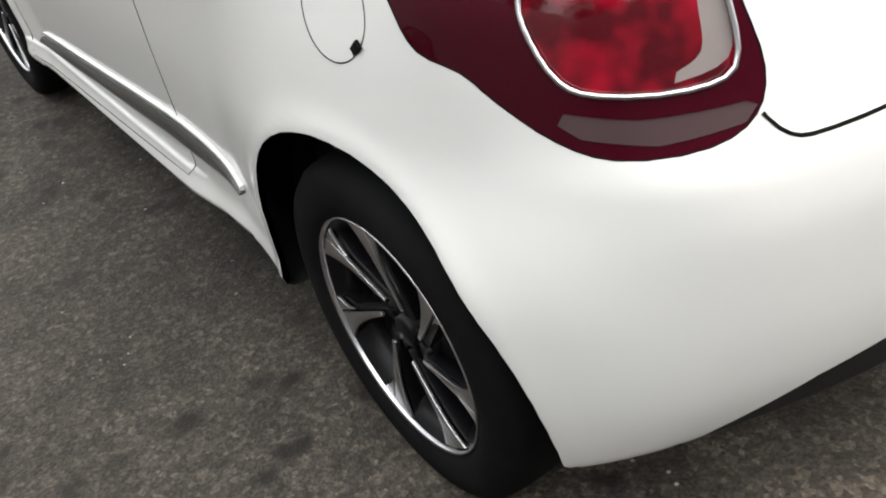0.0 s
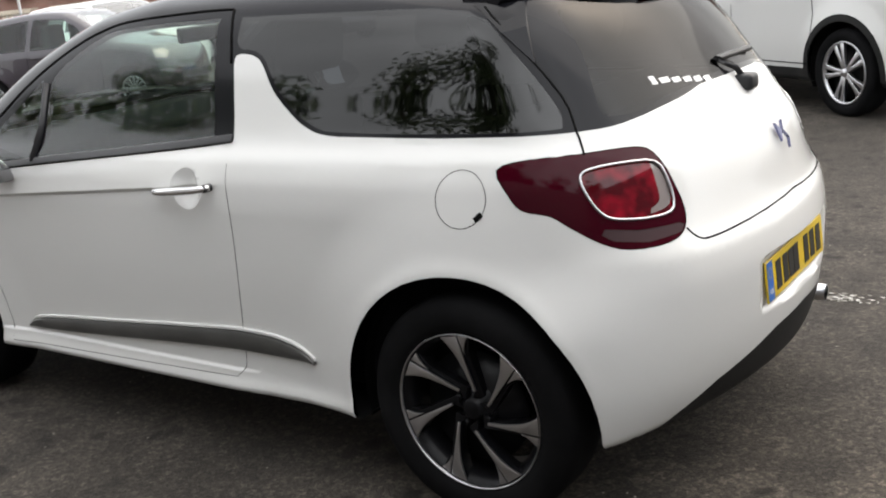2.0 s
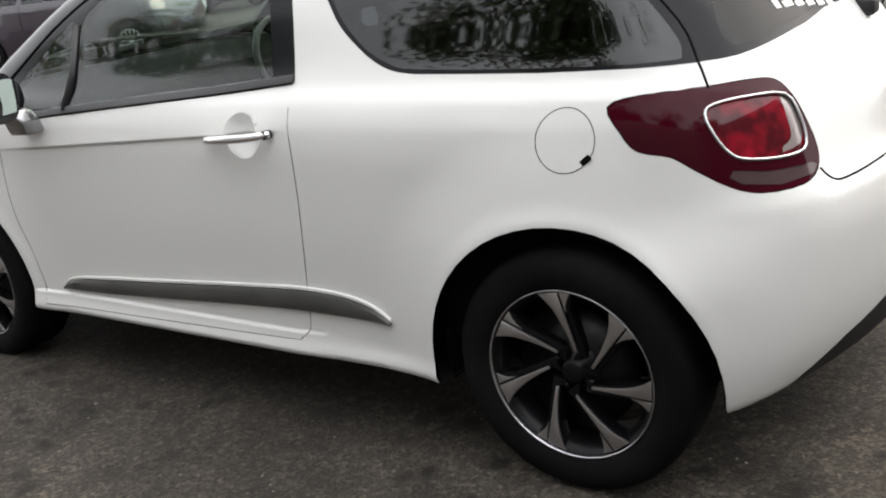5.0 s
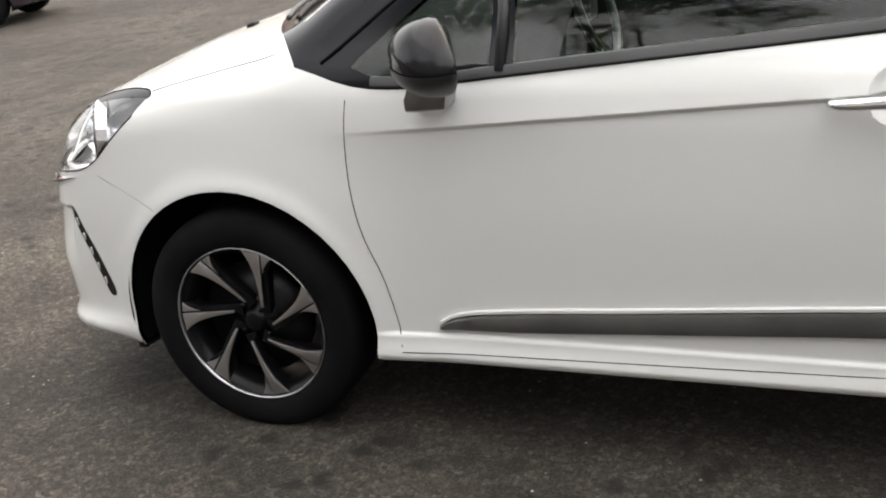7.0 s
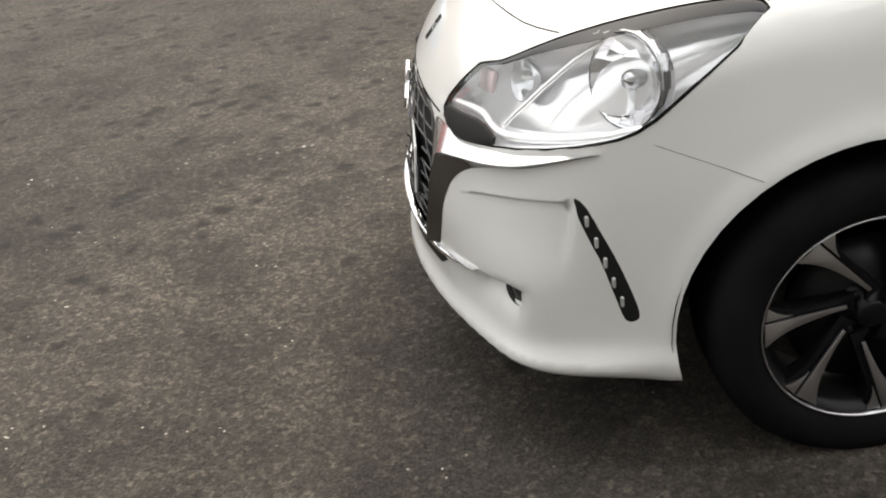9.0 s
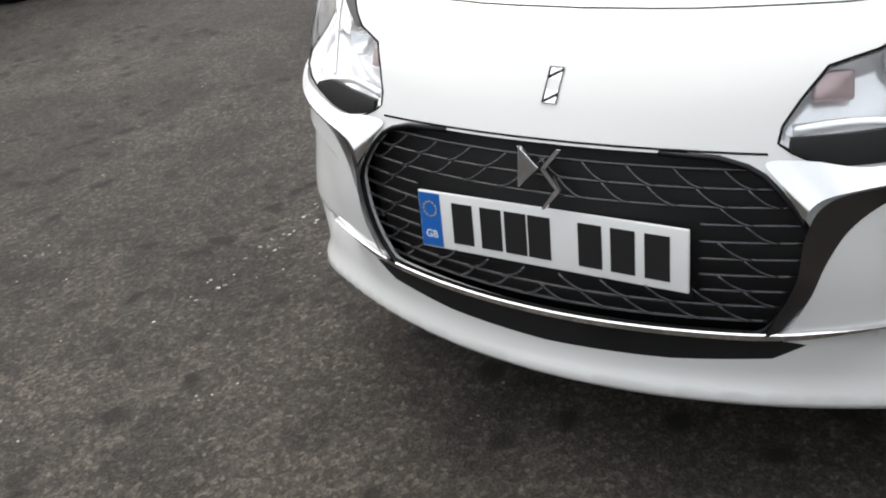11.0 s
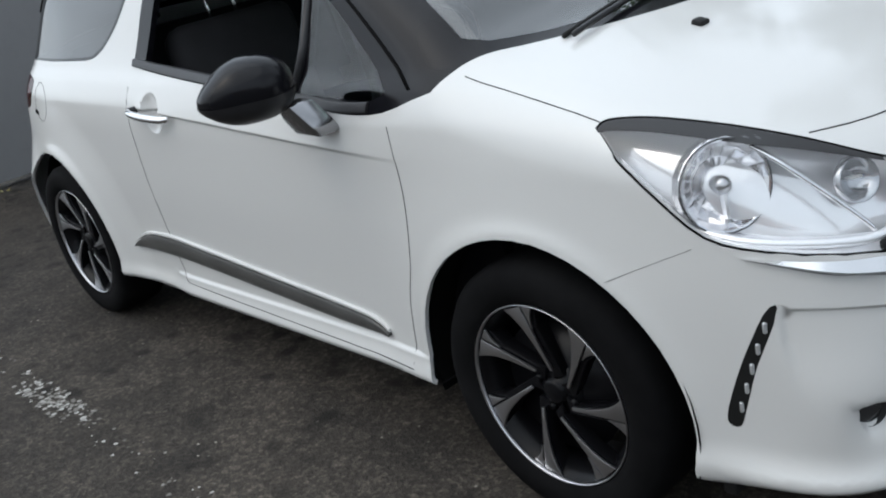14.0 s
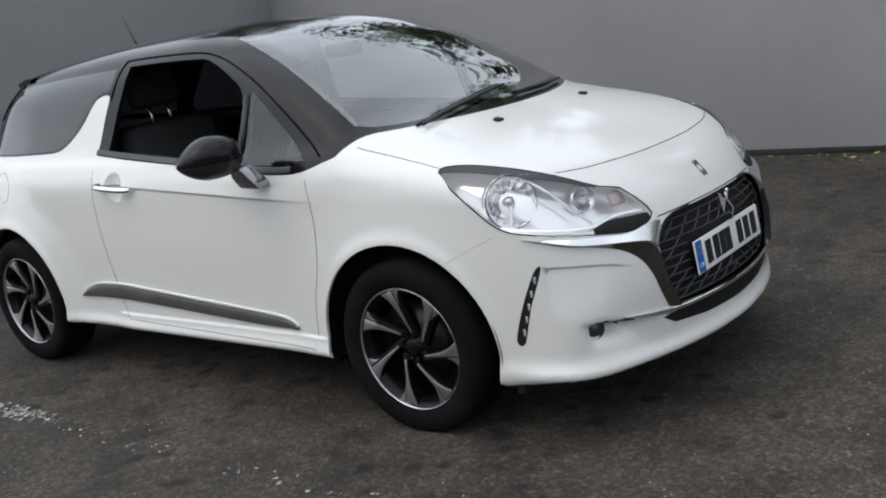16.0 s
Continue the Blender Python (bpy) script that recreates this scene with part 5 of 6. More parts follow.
# spoiler with the high brake light, aerial, exhaust
bm = bmesh.new()
rows = []
for y in np.linspace(-0.535, 0.535, 25):
    x0 = -1.16
    trail = -1.535 + 0.85 * y * y
    z = lambda x: float(TOP(x) - CROWN(x) * y * y)
    proud = 1 - (abs(y) / 0.535) ** 4
    zt = z(trail) - 0.012
    rows.append([bm.verts.new(c) for c in ((x0, y, z(x0) - 0.006), (x0 - 0.05, y, z(x0 - 0.05) + 0.001), ((x0 + trail) / 2, y, z((x0 + trail) / 2) + 0.004 * proud), (trail + 0.012, y, zt + 0.006 + 0.004 * proud), (trail, y, zt), (trail + 0.018, y, zt - 0.016 - 0.026 * proud), (trail + 0.10, y, zt - 0.02 - 0.03 * proud))])
for a, b in zip(rows, rows[1:]):
    for j in range(6):
        bm.faces.new((a[j], a[j + 1], b[j + 1], b[j]))
bm.faces.new(rows[0])
bm.faces.new(rows[-1])
bmesh.ops.recalc_face_normals(bm, faces=bm.faces)
spoiler = part("roof_spoiler", bm, GLOSS_BLACK, CAR, "gloss black roof spoiler", "edges")
bm = bmesh.new()
rows = []
for y in np.linspace(-0.14, 0.14, 9):
    trail = -1.535 + 0.85 * y * y
    zt = float(TOP(trail) - CROWN(trail) * y * y) - 0.012
    rows.append([bm.verts.new((trail - 0.0025 + 0.012 * u, y, zt - 0.002 - 0.021 * u)) for u in (0, 0.5, 1)])
for a, b in zip(rows, rows[1:]):
    for j in range(2):
        bm.faces.new((a[j], a[j + 1], b[j + 1], b[j]))
thick(part("brake_light", bm, RED, spoiler, "red high brake light"), 0.002)
bm = prism([(-1.235, 1.395), (-1.10, 1.395), (-1.15, 1.428), (-1.185, 1.448), (-1.225, 1.446)], "y", 0.108, 0.152, 0.010)
aerial = part("aerial", bm, SATIN_BLACK, CAR, "short black roof aerial")
part("aerial_rod", tube([(-1.200, 0.13, 1.43), (-1.225, 0.13, 1.478), (-1.285, 0.13, 1.60)], [0.008, 0.005, 0.0035], 6), SATIN_BLACK, aerial)
part("exhaust_pipe", lathe([(0.022, 0.0), (0.026, 0.002), (0.027, 0.05), (0.024, 0.14)], 24, "x"), BRIGHT, CAR, "dull chrome exhaust tip").matrix_basis = pose(-1.822, -0.40, 0.315)

fin = S.foot("side", [(-1.21, 1.330), (-1.335, 1.322), (-1.365, 1.265), (-1.405, 1.180), (-1.315, 1.255)], 0.010)
for sign in (1, -1):
    bm = bmesh.new()
    outer = [bm.verts.new((p.x, sign * p.y, p.z)) for p in fin]
    inner = [bm.verts.new((p.x, sign * (p.y - 0.018), p.z)) for p in fin]
    bm.faces.new(outer)
    bm.faces.new(inner[::-1])
    for k in range(5):
        bm.faces.new((outer[k], inner[k], inner[(k + 1) % 5], outer[(k + 1) % 5]))
    bmesh.ops.recalc_face_normals(bm, faces=bm.faces)
    part("spoiler_fin", bm, GLOSS_BLACK, spoiler, "gloss black spoiler side fin", False)
    part("air_deflector", box(bmesh.new(), 1.625, 1.655, sign * 0.64 - 0.10, sign * 0.64 + 0.09, 0.168, 0.215, pose(0, 0, 0), 0.006), BLACK, CAR, "black air deflector ahead of the wheel", "edges")

# sticker on the rear window, as plain bars
for y, w2, h2 in ((0.372, 0.009, 0.010), (0.335, 0.017, 0.0065), (0.295, 0.015, 0.006), (0.255, 0.015, 0.006), (0.215, 0.015, 0.0065), (0.175, 0.015, 0.007)):
    zc = 1.088 - 0.012 * (y - 0.27) / 0.1 * -1
    pts = S.foot("rear", [(y - w2, zc - h2), (y + w2, zc - h2), (y + w2, zc + h2), (y - w2, zc + h2)], 0.0015)
    bm = bmesh.new()
    bm.faces.new([bm.verts.new(p) for p in pts])
    part("sticker_bar", bm, STICKER, CAR, "plain white sticker bar", False)

# cabin
boxed("cabin_floor", -1.55, 1.15, -0.68, 0.68, 0.28, 0.34, CABIN, CAR)
for sign in (1, -1):
    bm = prism([(1.1, 0.32), (1.05, 0.86), (0.5, 0.90), (-0.4, 0.965), (-1.4, 0.98), (-1.5, 0.6), (-1.3, 0.32)], "y", 0.655, 0.69, 0.01)
    if sign < 0:
        for q in bm.verts:
            q.co.y = -q.co.y
        bmesh.ops.reverse_faces(bm, faces=bm.faces)
    part("door_card", bm, CABIN, CAR, "dark inner door panel", "edges")
bm = prism([(1.16, 0.60), (1.16, 0.985), (0.95, 0.985), (0.72, 0.93), (0.68, 0.86), (0.74, 0.70), (0.80, 0.45), (1.1, 0.40)], "y", -0.66, 0.66, 0.02)
part("dashboard", bm, CABIN, CAR, "dark dashboard", "edges")
bm = tube([(0.55 + 0.06 * math.sin(a), -0.36 + 0.185 * math.cos(a), 0.90 + 0.175 * math.sin(a)) for a in np.linspace(0, 2 * math.pi, 32, endpoint=False)], 0.014, 8, True)
swheel = part("steering_wheel", bm, SATIN_BLACK, CAR, "black steering wheel")
part("wheel_hub", box(bmesh.new(), 0.55, 0.60, -0.43, -0.29, 0.84, 0.94, None, 0.02), SATIN_BLACK, swheel, "", "edges")
for y in (0.36, -0.36):
    seat = part("front_seat", box(bmesh.new(), -0.30, 0.22, y - 0.25, y + 0.25, 0.34, 0.60, None, 0.06), CLOTH, CAR, "dark cloth front seat", "edges")
    part("backrest", box(bmesh.new(), -0.07, 0.07, -0.24, 0.24, -0.05, 0.58, pose(-0.30, y, 0.52, 0, -14, 0), 0.06), CLOTH, seat, "", "edges")
    part("headrest", box(bmesh.new(), -0.045, 0.045, -0.13, 0.13, -0.08, 0.10, pose(-0.475, y, 1.235, 0, -10, 0), 0.04), CLOTH, seat, "", "edges")
    for d in (-0.05, 0.05):
        part("headrest_post", tube([(-0.435, y + d, 1.05), (-0.462, y + d, 1.19)], 0.007, 6), CHROME, seat)
bench = part("rear_bench", box(bmesh.new(), -1.10, -0.62, -0.60, 0.60, 0.34, 0.60, None, 0.06), CLOTH, CAR, "dark cloth rear bench", "edges")
part("backrest", box(bmesh.new(), -0.06, 0.06, -0.60, 0.60, -0.05, 0.50, pose(-1.12, 0, 0.55, 0, -16, 0), 0.05), CLOTH, bench, "", "edges")
part("parcel_shelf", box(bmesh.new(), -1.60, -1.18, -0.58, 0.58, 0.93, 0.955, None, 0.008), CABIN, CAR, "dark parcel shelf", "edges")
part("rear_view_mirror", box(bmesh.new(), 0.40, 0.43, -0.11, 0.11, 1.255, 1.315, None, 0.012), SATIN_BLACK, CAR, "black rear-view mirror", "edges")
P["headlight"].free()



# ---- other parked cars ----
def parked_field(spec):
    top, side, nose, tail = (curve(*spec[k]) for k in ("top", "side", "nose", "tail"))
    ax, hub, arch, belly = spec["axle"], spec["hub"], spec["arch"], spec["belly"]

    def field(x, y, z):
        y = np.abs(y)
        w = side(z) - 0.03 * np.abs(x / ax) ** 3 * 0.5
        for a in (ax, -ax):
            r = np.hypot(x - a, z - hub)
            w = w + 0.02 * (1 - step(arch, arch + 0.2, r))
        f = both(y - w, z - (top(x) - 0.11 * y * y), 0.11)
        f = both(f, x - (nose(z) - 0.26 * y * y), 0.16)
        f = both(f, tail(z) + 0.2 * y * y - x, 0.14)
        return both(f, belly - z, 0.04)
    return field


def parked_car(name, label, spec, coat, at, turn, h=0.036):
    car = thing(name, label, "car", at, turn, "cars parked across the yard")
    pf = parked_field(spec)
    sk = Skin(pf, (spec["tail"][2][1] - 0.2, 0, 0.12), (spec["nose"][1][1] + 0.2, 1.1, 1.75), h)
    hub, arch, ax = spec["hub"], spec["arch"], spec["axle"]
    rings = [ring(a, hub, arch, 36) for a in (ax, -ax)]
    outer = [ring(a, hub, arch + 0.055, 36) for a in (ax, -ax)]
    for r in rings + (outer if spec["clad"] else []):
        sk.cut("side", r, lambda c: c.y > 0.5)
    for w in spec["windows"]:
        sk.cut("side", w, lambda c: c.y > 0.4)
    sk.cut("top", spec["screen"], lambda c: c.z > 0.9)
    sk.cut("end", spec["grille"], lambda c: c.x > ax)
    sk.cut("front_corner", spec["lamp"], lambda c: c.x > ax)
    if spec["clad"]:
        sk.cut("side", spec["clad"], lambda c: c.y > 0.5)
    for r in rings:
        sk.take(within("side", r, lambda c: c.y > 0.5)).free()
    for w in spec["windows"]:
        for o in pair("side_window", sk.take(within("side", w, lambda c: c.y > 0.4)), spec["glass"], car, field=pf):
            pass
    panel("windscreen", whole(sk.take(within("top", spec["screen"], lambda c: c.z > 0.9))), SCREEN_GLASS, car, pf, "", 0)
    part("grille", whole(sk.take(within("end", spec["grille"], lambda c: c.x > ax))), BLACK, car)
    pair("headlight", sk.take(within("front_corner", spec["lamp"], lambda c: c.x > ax)), LAMP_SILVER, car, field=pf)
    if spec["clad"]:
        for o in outer:
            pair("arch_cladding", sk.take(within("side", o, lambda c: c.y > 0.5)), BLACK, car, "black arch cladding", 0.01, pf)
        pair("sill_cladding", sk.take(within("side", spec["clad"], lambda c: c.y > 0.5)), BLACK, car, "black sill cladding", 0.01, pf)
    part("underbody", whole(sk.take(lambda c, n: (n[:, 2] < -0.75) & (c[:, 2] < 0.5))), BLACK, car)
    panel("body_shell", whole(sk.take(lambda c, n: np.ones(len(c), bool))), coat, car, pf)
    for line in spec["gaps"]:
        pts = sk.foot("side", smooth2(line, 3), 0.0)
        for sign in (1, -1):
            part("panel_gap", tube([(p.x, sign * p.y, p.z) for p in pts], 0.004, 5), GAP, car)
    for x, z in spec["handles"]:
        p = sk.foot("side", [(x, z)], 0.02)[0]
        for sign in (1, -1):
            part("handle", box(bmesh.new(), -0.09, 0.09, -0.012, 0.012, -0.012, 0.012, pose(p.x, sign * p.y, p.z), 0.008), coat, car, "", "edges")
    x, z = spec["mirror"]
    p = sk.foot("side", [(x, z)], 0.0)[0]
    for sign in (1, -1):
        bm = box(bmesh.new(), -0.06, 0.06, 0.0, 0.20, -0.055, 0.09, pose(p.x, p.y - 0.01, p.z + 0.02, 0, 0, 12), 0.04)
        if sign < 0:
            b2 = twin(bm)
            bm.free()
            bm = b2
        part("door_mirror", bm, coat, car, "", "edges")
    boxed("cabin", -ax - 0.2, ax - 0.35, -0.62, 0.62, 0.4, 0.95, CABIN, car, 0.05)
    for y in (0.36, -0.36):
        boxed("seat_back", -0.35, -0.2, y - 0.22, y + 0.22, 0.9, 1.28, CLOTH, car, 0.05)
    # wheels
    rr = spec["tyre"]
    rim = rr - 0.10
    w = part("wheel", lathe([(0.0, -0.10), (rim, -0.10), (rim, -0.13)], 32), BLACK, car, "alloy wheel")
    part("tyre", lathe([(rim, -0.19), (rr - 0.01, -0.19), (rr, -0.16), (rr, -0.04), (rr - 0.015, -0.005), (rim + 0.03, 0.0), (rim, -0.02)], 40), RUBBER, w)
    part("rim_edge", lathe([(rim, -0.03), (rim + 0.004, -0.012), (rim - 0.012, -0.012), (rim - 0.016, -0.04)], 40), BRIGHT, w)
    for k in range(spec["spokes"]):
        a = 360 / spec["spokes"]
        half = 0.24 * math.pi * rim / spec["spokes"]
        bm = prism([(-half, 0.02), (-half * 0.8, rim * 0.5), (-half * 1.25, rim - 0.006), (half * 1.25, rim - 0.006), (half * 0.8, rim * 0.5), (half, 0.02)], "y", -0.05, -0.02, 0.004)
        bmesh.ops.transform(bm, matrix=pose(0, 0, 0, 0, a * k + spec.get("lean", 0) * (-1) ** k, 0), verts=bm.verts)
        part("spoke", bm, BRIGHT, w, "", "edges")
    part("hub_cap", lathe([(0.0, -0.012), (0.03, -0.014), (0.045, -0.03)], 20), BRIGHT, w)
    wy = spec["wheel_y"]
    w.matrix_basis = pose(ax, wy, rr - 0.004)
    copy_thing(w, pose(-ax, wy, rr - 0.004, 0, 20, 0))
    copy_thing(w, pose(ax, -wy, rr - 0.004, 0, 0, 180))
    copy_thing(w, pose(-ax, -wy, rr - 0.004, 0, 0, 180))
    for a in (ax, -ax):
        for s in (1, -1):
            bm = bmesh.new()
            rows = []
            for k in range(25):
                t = radians(-20 + 220 * k / 24)
                rows.append([bm.verts.new((a + r * math.cos(t), s * yy, hub + r * math.sin(t))) for r, yy in ((0.02, wy - 0.3), (arch + 0.01, wy - 0.3), (arch + 0.01, wy - 0.02))])
            for p, q in zip(rows, rows[1:]):
                for j in (0, 1):
                    bm.faces.new((p[j], p[j + 1], q[j + 1], q[j]))
            part("wheel_arch_liner", bm, GAP, car)
    return car


SUV = dict(top=[(-2.2, 1.38), (-1.95, 1.54), (-1.0, 1.60), (0.0, 1.605), (0.35, 1.56), (0.75, 1.37), (1.05, 1.16), (1.18, 1.11), (1.6, 1.07), (1.9, 1.0), (2.05, 0.86), (2.2, 0.55)],
           side=[(0.15, 0.82), (0.3, 0.86), (0.6, 0.885), (0.9, 0.88), (1.03, 0.855), (1.1, 0.82), (1.5, 0.69), (1.65, 0.6)],
           nose=[(0.2, 2.08), (0.45, 2.16), (0.7, 2.15), (0.9, 2.1), (1.2, 2.0)], tail=[(0.2, -1.95), (0.4, -2.07), (0.7, -2.09), (1.05, -2.06), (1.6, -1.85)],
           axle=1.25, hub=0.345, arch=0.40, belly=0.25, tyre=0.345, spokes=10, lean=8, wheel_y=0.865, glass=DARK_GLASS,
           windows=[[(0.82, 1.10), (0.44, 1.40), (0.30, 1.46), (-0.18, 1.49), (-0.18, 1.08)], [(-0.25, 1.08), (-0.25, 1.49), (-1.0, 1.49), (-1.12, 1.40), (-1.12, 1.09)], [(-1.18, 1.10), (-1.18, 1.40), (-1.10, 1.48), (-1.55, 1.46), (-1.75, 1.16), (-1.72, 1.11)]],
           screen=[(1.10, -0.02), (1.06, 0.30), (0.95, 0.60), (0.88, 0.64), (0.50, 0.58), (0.38, 0.52), (0.40, -0.02)], grille=[(-0.03, 0.85), (0.5, 0.85), (0.46, 0.70), (-0.03, 0.68)],
           lamp=flat("front_corner", [(1.72, 0.80, 0.93), (1.95, 0.66, 0.91), (2.02, 0.52, 0.86), (2.02, 0.52, 0.76), (1.9, 0.72, 0.78)]), clad=[(-0.86, 0.1), (-0.86, 0.36), (0.86, 0.36), (0.86, 0.1)],
           gaps=[[(0.84, 1.07), (0.92, 0.80), (0.86, 0.40)], [(-0.215, 1.08), (-0.20, 0.7), (-0.22, 0.40)], [(-1.10, 1.08), (-0.95, 0.75), (-0.88, 0.6)], [(0.86, 0.40), (-0.86, 0.40)]], handles=[(-0.05, 0.94), (-0.95, 0.96)], mirror=(0.70, 1.10))
CITY = dict(top=[(-1.85, 1.05), (-1.65, 1.28), (-1.2, 1.43), (-0.3, 1.49), (0.1, 1.46), (0.55, 1.24), (0.92, 1.03), (1.3, 0.95), (1.55, 0.87), (1.72, 0.70), (1.85, 0.45)],
            side=[(0.15, 0.75), (0.3, 0.79), (0.6, 0.81), (0.85, 0.80), (0.95, 0.77), (1.3, 0.63), (1.5, 0.52)],
            nose=[(0.2, 1.68), (0.4, 1.77), (0.7, 1.74), (0.9, 1.66), (1.2, 1.5)], tail=[(0.2, -1.62), (0.4, -1.74), (0.7, -1.77), (0.95, -1.72), (1.5, -1.45)],
            axle=1.15, hub=0.29, arch=0.345, belly=0.2, tyre=0.29, spokes=14, wheel_y=0.79, glass=FRONT_GLASS,
            windows=[[(0.62, 0.97), (0.30, 1.24), (0.10, 1.34), (-0.38, 1.38), (-0.42, 0.95)], [(-0.50, 0.95), (-0.46, 1.37), (-0.95, 1.33), (-1.25, 1.02), (-1.2, 0.96)]],
            screen=[(0.90, -0.02), (0.86, 0.30), (0.72, 0.60), (0.30, 0.52), (0.22, 0.3), (0.22, -0.02)], grille=[(-0.03, 0.46), (0.4, 0.46), (0.38, 0.34), (-0.03, 0.34)],
            lamp=flat("front_corner", [(1.45, 0.66, 0.80), (1.58, 0.56, 0.82), (1.64, 0.50, 0.76), (1.60, 0.56, 0.68), (1.48, 0.68, 0.70)]), clad=None,
            gaps=[[(0.70, 0.97), (0.72, 0.6), (0.68, 0.30)], [(-0.46, 0.95), (-0.46, 0.6), (-0.42, 0.32)], [(0.68, 0.30), (-0.42, 0.32)]], handles=[(-0.30, 0.84)], mirror=(0.58, 0.98))
DARK_PAINT = paint("near_black_purple_paint", (0.022, 0.016, 0.024), 0.2)
BLUE_PAINT = paint("mid_blue_paint", (0.03, 0.18, 0.42), 0.25)
RED_PAINT = paint("red_paint", (0.42, 0.03, 0.03), 0.25)


def heading(dx, dy):
    return math.degrees(math.atan2(dy, dx))


suv = parked_car("sport_utility_car", "white sport utility car with black arch cladding, parked on the asphalt", SUV, WHITE, (-0.12, -6.99, 0), heading(-0.80, 0.60), 0.032)
parked_car("small_hatchback", "dark small hatchback with bright multi-spoke wheels, parked on the asphalt", CITY, DARK_PAINT, (10.6, -6.85, 0), heading(-0.93, -0.36))
white2 = copy_thing(suv, pose(13.7, -9.7, 0, 0, 0, heading(-0.98, 0.1)))
tagged(white2, "white family car facing the yard, parked on the asphalt")
for x, y, turn, coat, words in ((16.6, -14.85, 168, DARK_PAINT, "dark hatchback with its tailgate raised, parked in a far row"), (16.2, -18.3, 172, DARK_PAINT, "dark hatchback with its tailgate raised, parked in a far row"), (6.2, -15.0, 160, BLUE_PAINT, "blue hatchback parked in a far row"),
                                (2.6, -17.0, 150, RED_PAINT, "red hatchback parked in a far row"), (22.5, -12.5, 175, DARK_PAINT, "dark hatchback parked in a far row"), (25.0, -16.0, 175, WHITE, "white hatchback parked in a far row")):
    c = copy_thing(bpy.data.objects["small_hatchback"], pose(x, y, 0, 0, 0, turn))
    tagged(c, words)
    if "raised" in words:
        bm = bmesh.new()
        rows = []
        for y in np.linspace(-0.56, 0.56, 9):
            rows.append([bm.verts.new((1.28 - 0.72 * u - 1.28 * 2, y * (1 - 0.1 * u), 1.44 + 0.55 * u + 0.10 * math.sin(math.pi * u) - 0.12 * y * y)) for u in np.linspace(0, 1, 7)])
        for p, q in zip(rows, rows[1:]):
            for j in range(6):
                bm.faces.new((p[j], p[j + 1], q[j + 1], q[j]))
        thick(part("raised_tailgate", bm, SATIN_BLACK, c, "black tailgate raised open"), 0.05)
    for o in c.children:
        if o.name.split(".")[0] in ("body_shell", "door_mirror", "handle"):
            o.data = o.data.copy()
            o.data.materials[0] = coat


# ---- brick terrace, flags ----
def brickwork():
    m = shader("red_brick", (0.3, 0.1, 0.07), 0.85)
    p = place(m)
    b = node(m, "ShaderNodeTexBrick", Scale=1.0, Mortar_Size=0.008, Brick_Width=0.225, Row_Height=0.075)
    sep, com = node(m, "ShaderNodeSeparateXYZ"), node(m, "ShaderNodeCombineXYZ")
    link(m, p, sep.inputs[0])
    link(m, sep.outputs[0], com.inputs[0])
    link(m, sep.outputs[2], com.inputs[1])
    link(m, com.outputs[0], b.inputs["Vector"])
    b.inputs["Color1"].default_value, b.inputs["Color2"].default_value, b.inputs["Mortar"].default_value = (0.20, 0.085, 0.065, 1), (0.28, 0.13, 0.10, 1), (0.32, 0.28, 0.24, 1)
    link(m, blend(m, ramp(m, noisy(m, 0.6, 5, 0.6, p), [(0.4, 0.0), (0.75, 0.4)]), b.outputs[0], (0.16, 0.07, 0.055)), bsdf(m, "Base Color"))
    return m


BRICK, STONE, SLATE = brickwork(), plastic("cream_stone", (0.52, 0.45, 0.36), 0.8, 60.0, 0.003), plastic("slate", (0.07, 0.072, 0.08), 0.7, 40.0, 0.004)
FRAME_WHITE, PANE = plastic("white_window_frame", (0.75, 0.74, 0.71), 0.4), shader("far_pane", (0.17, 0.175, 0.16), 0.08)


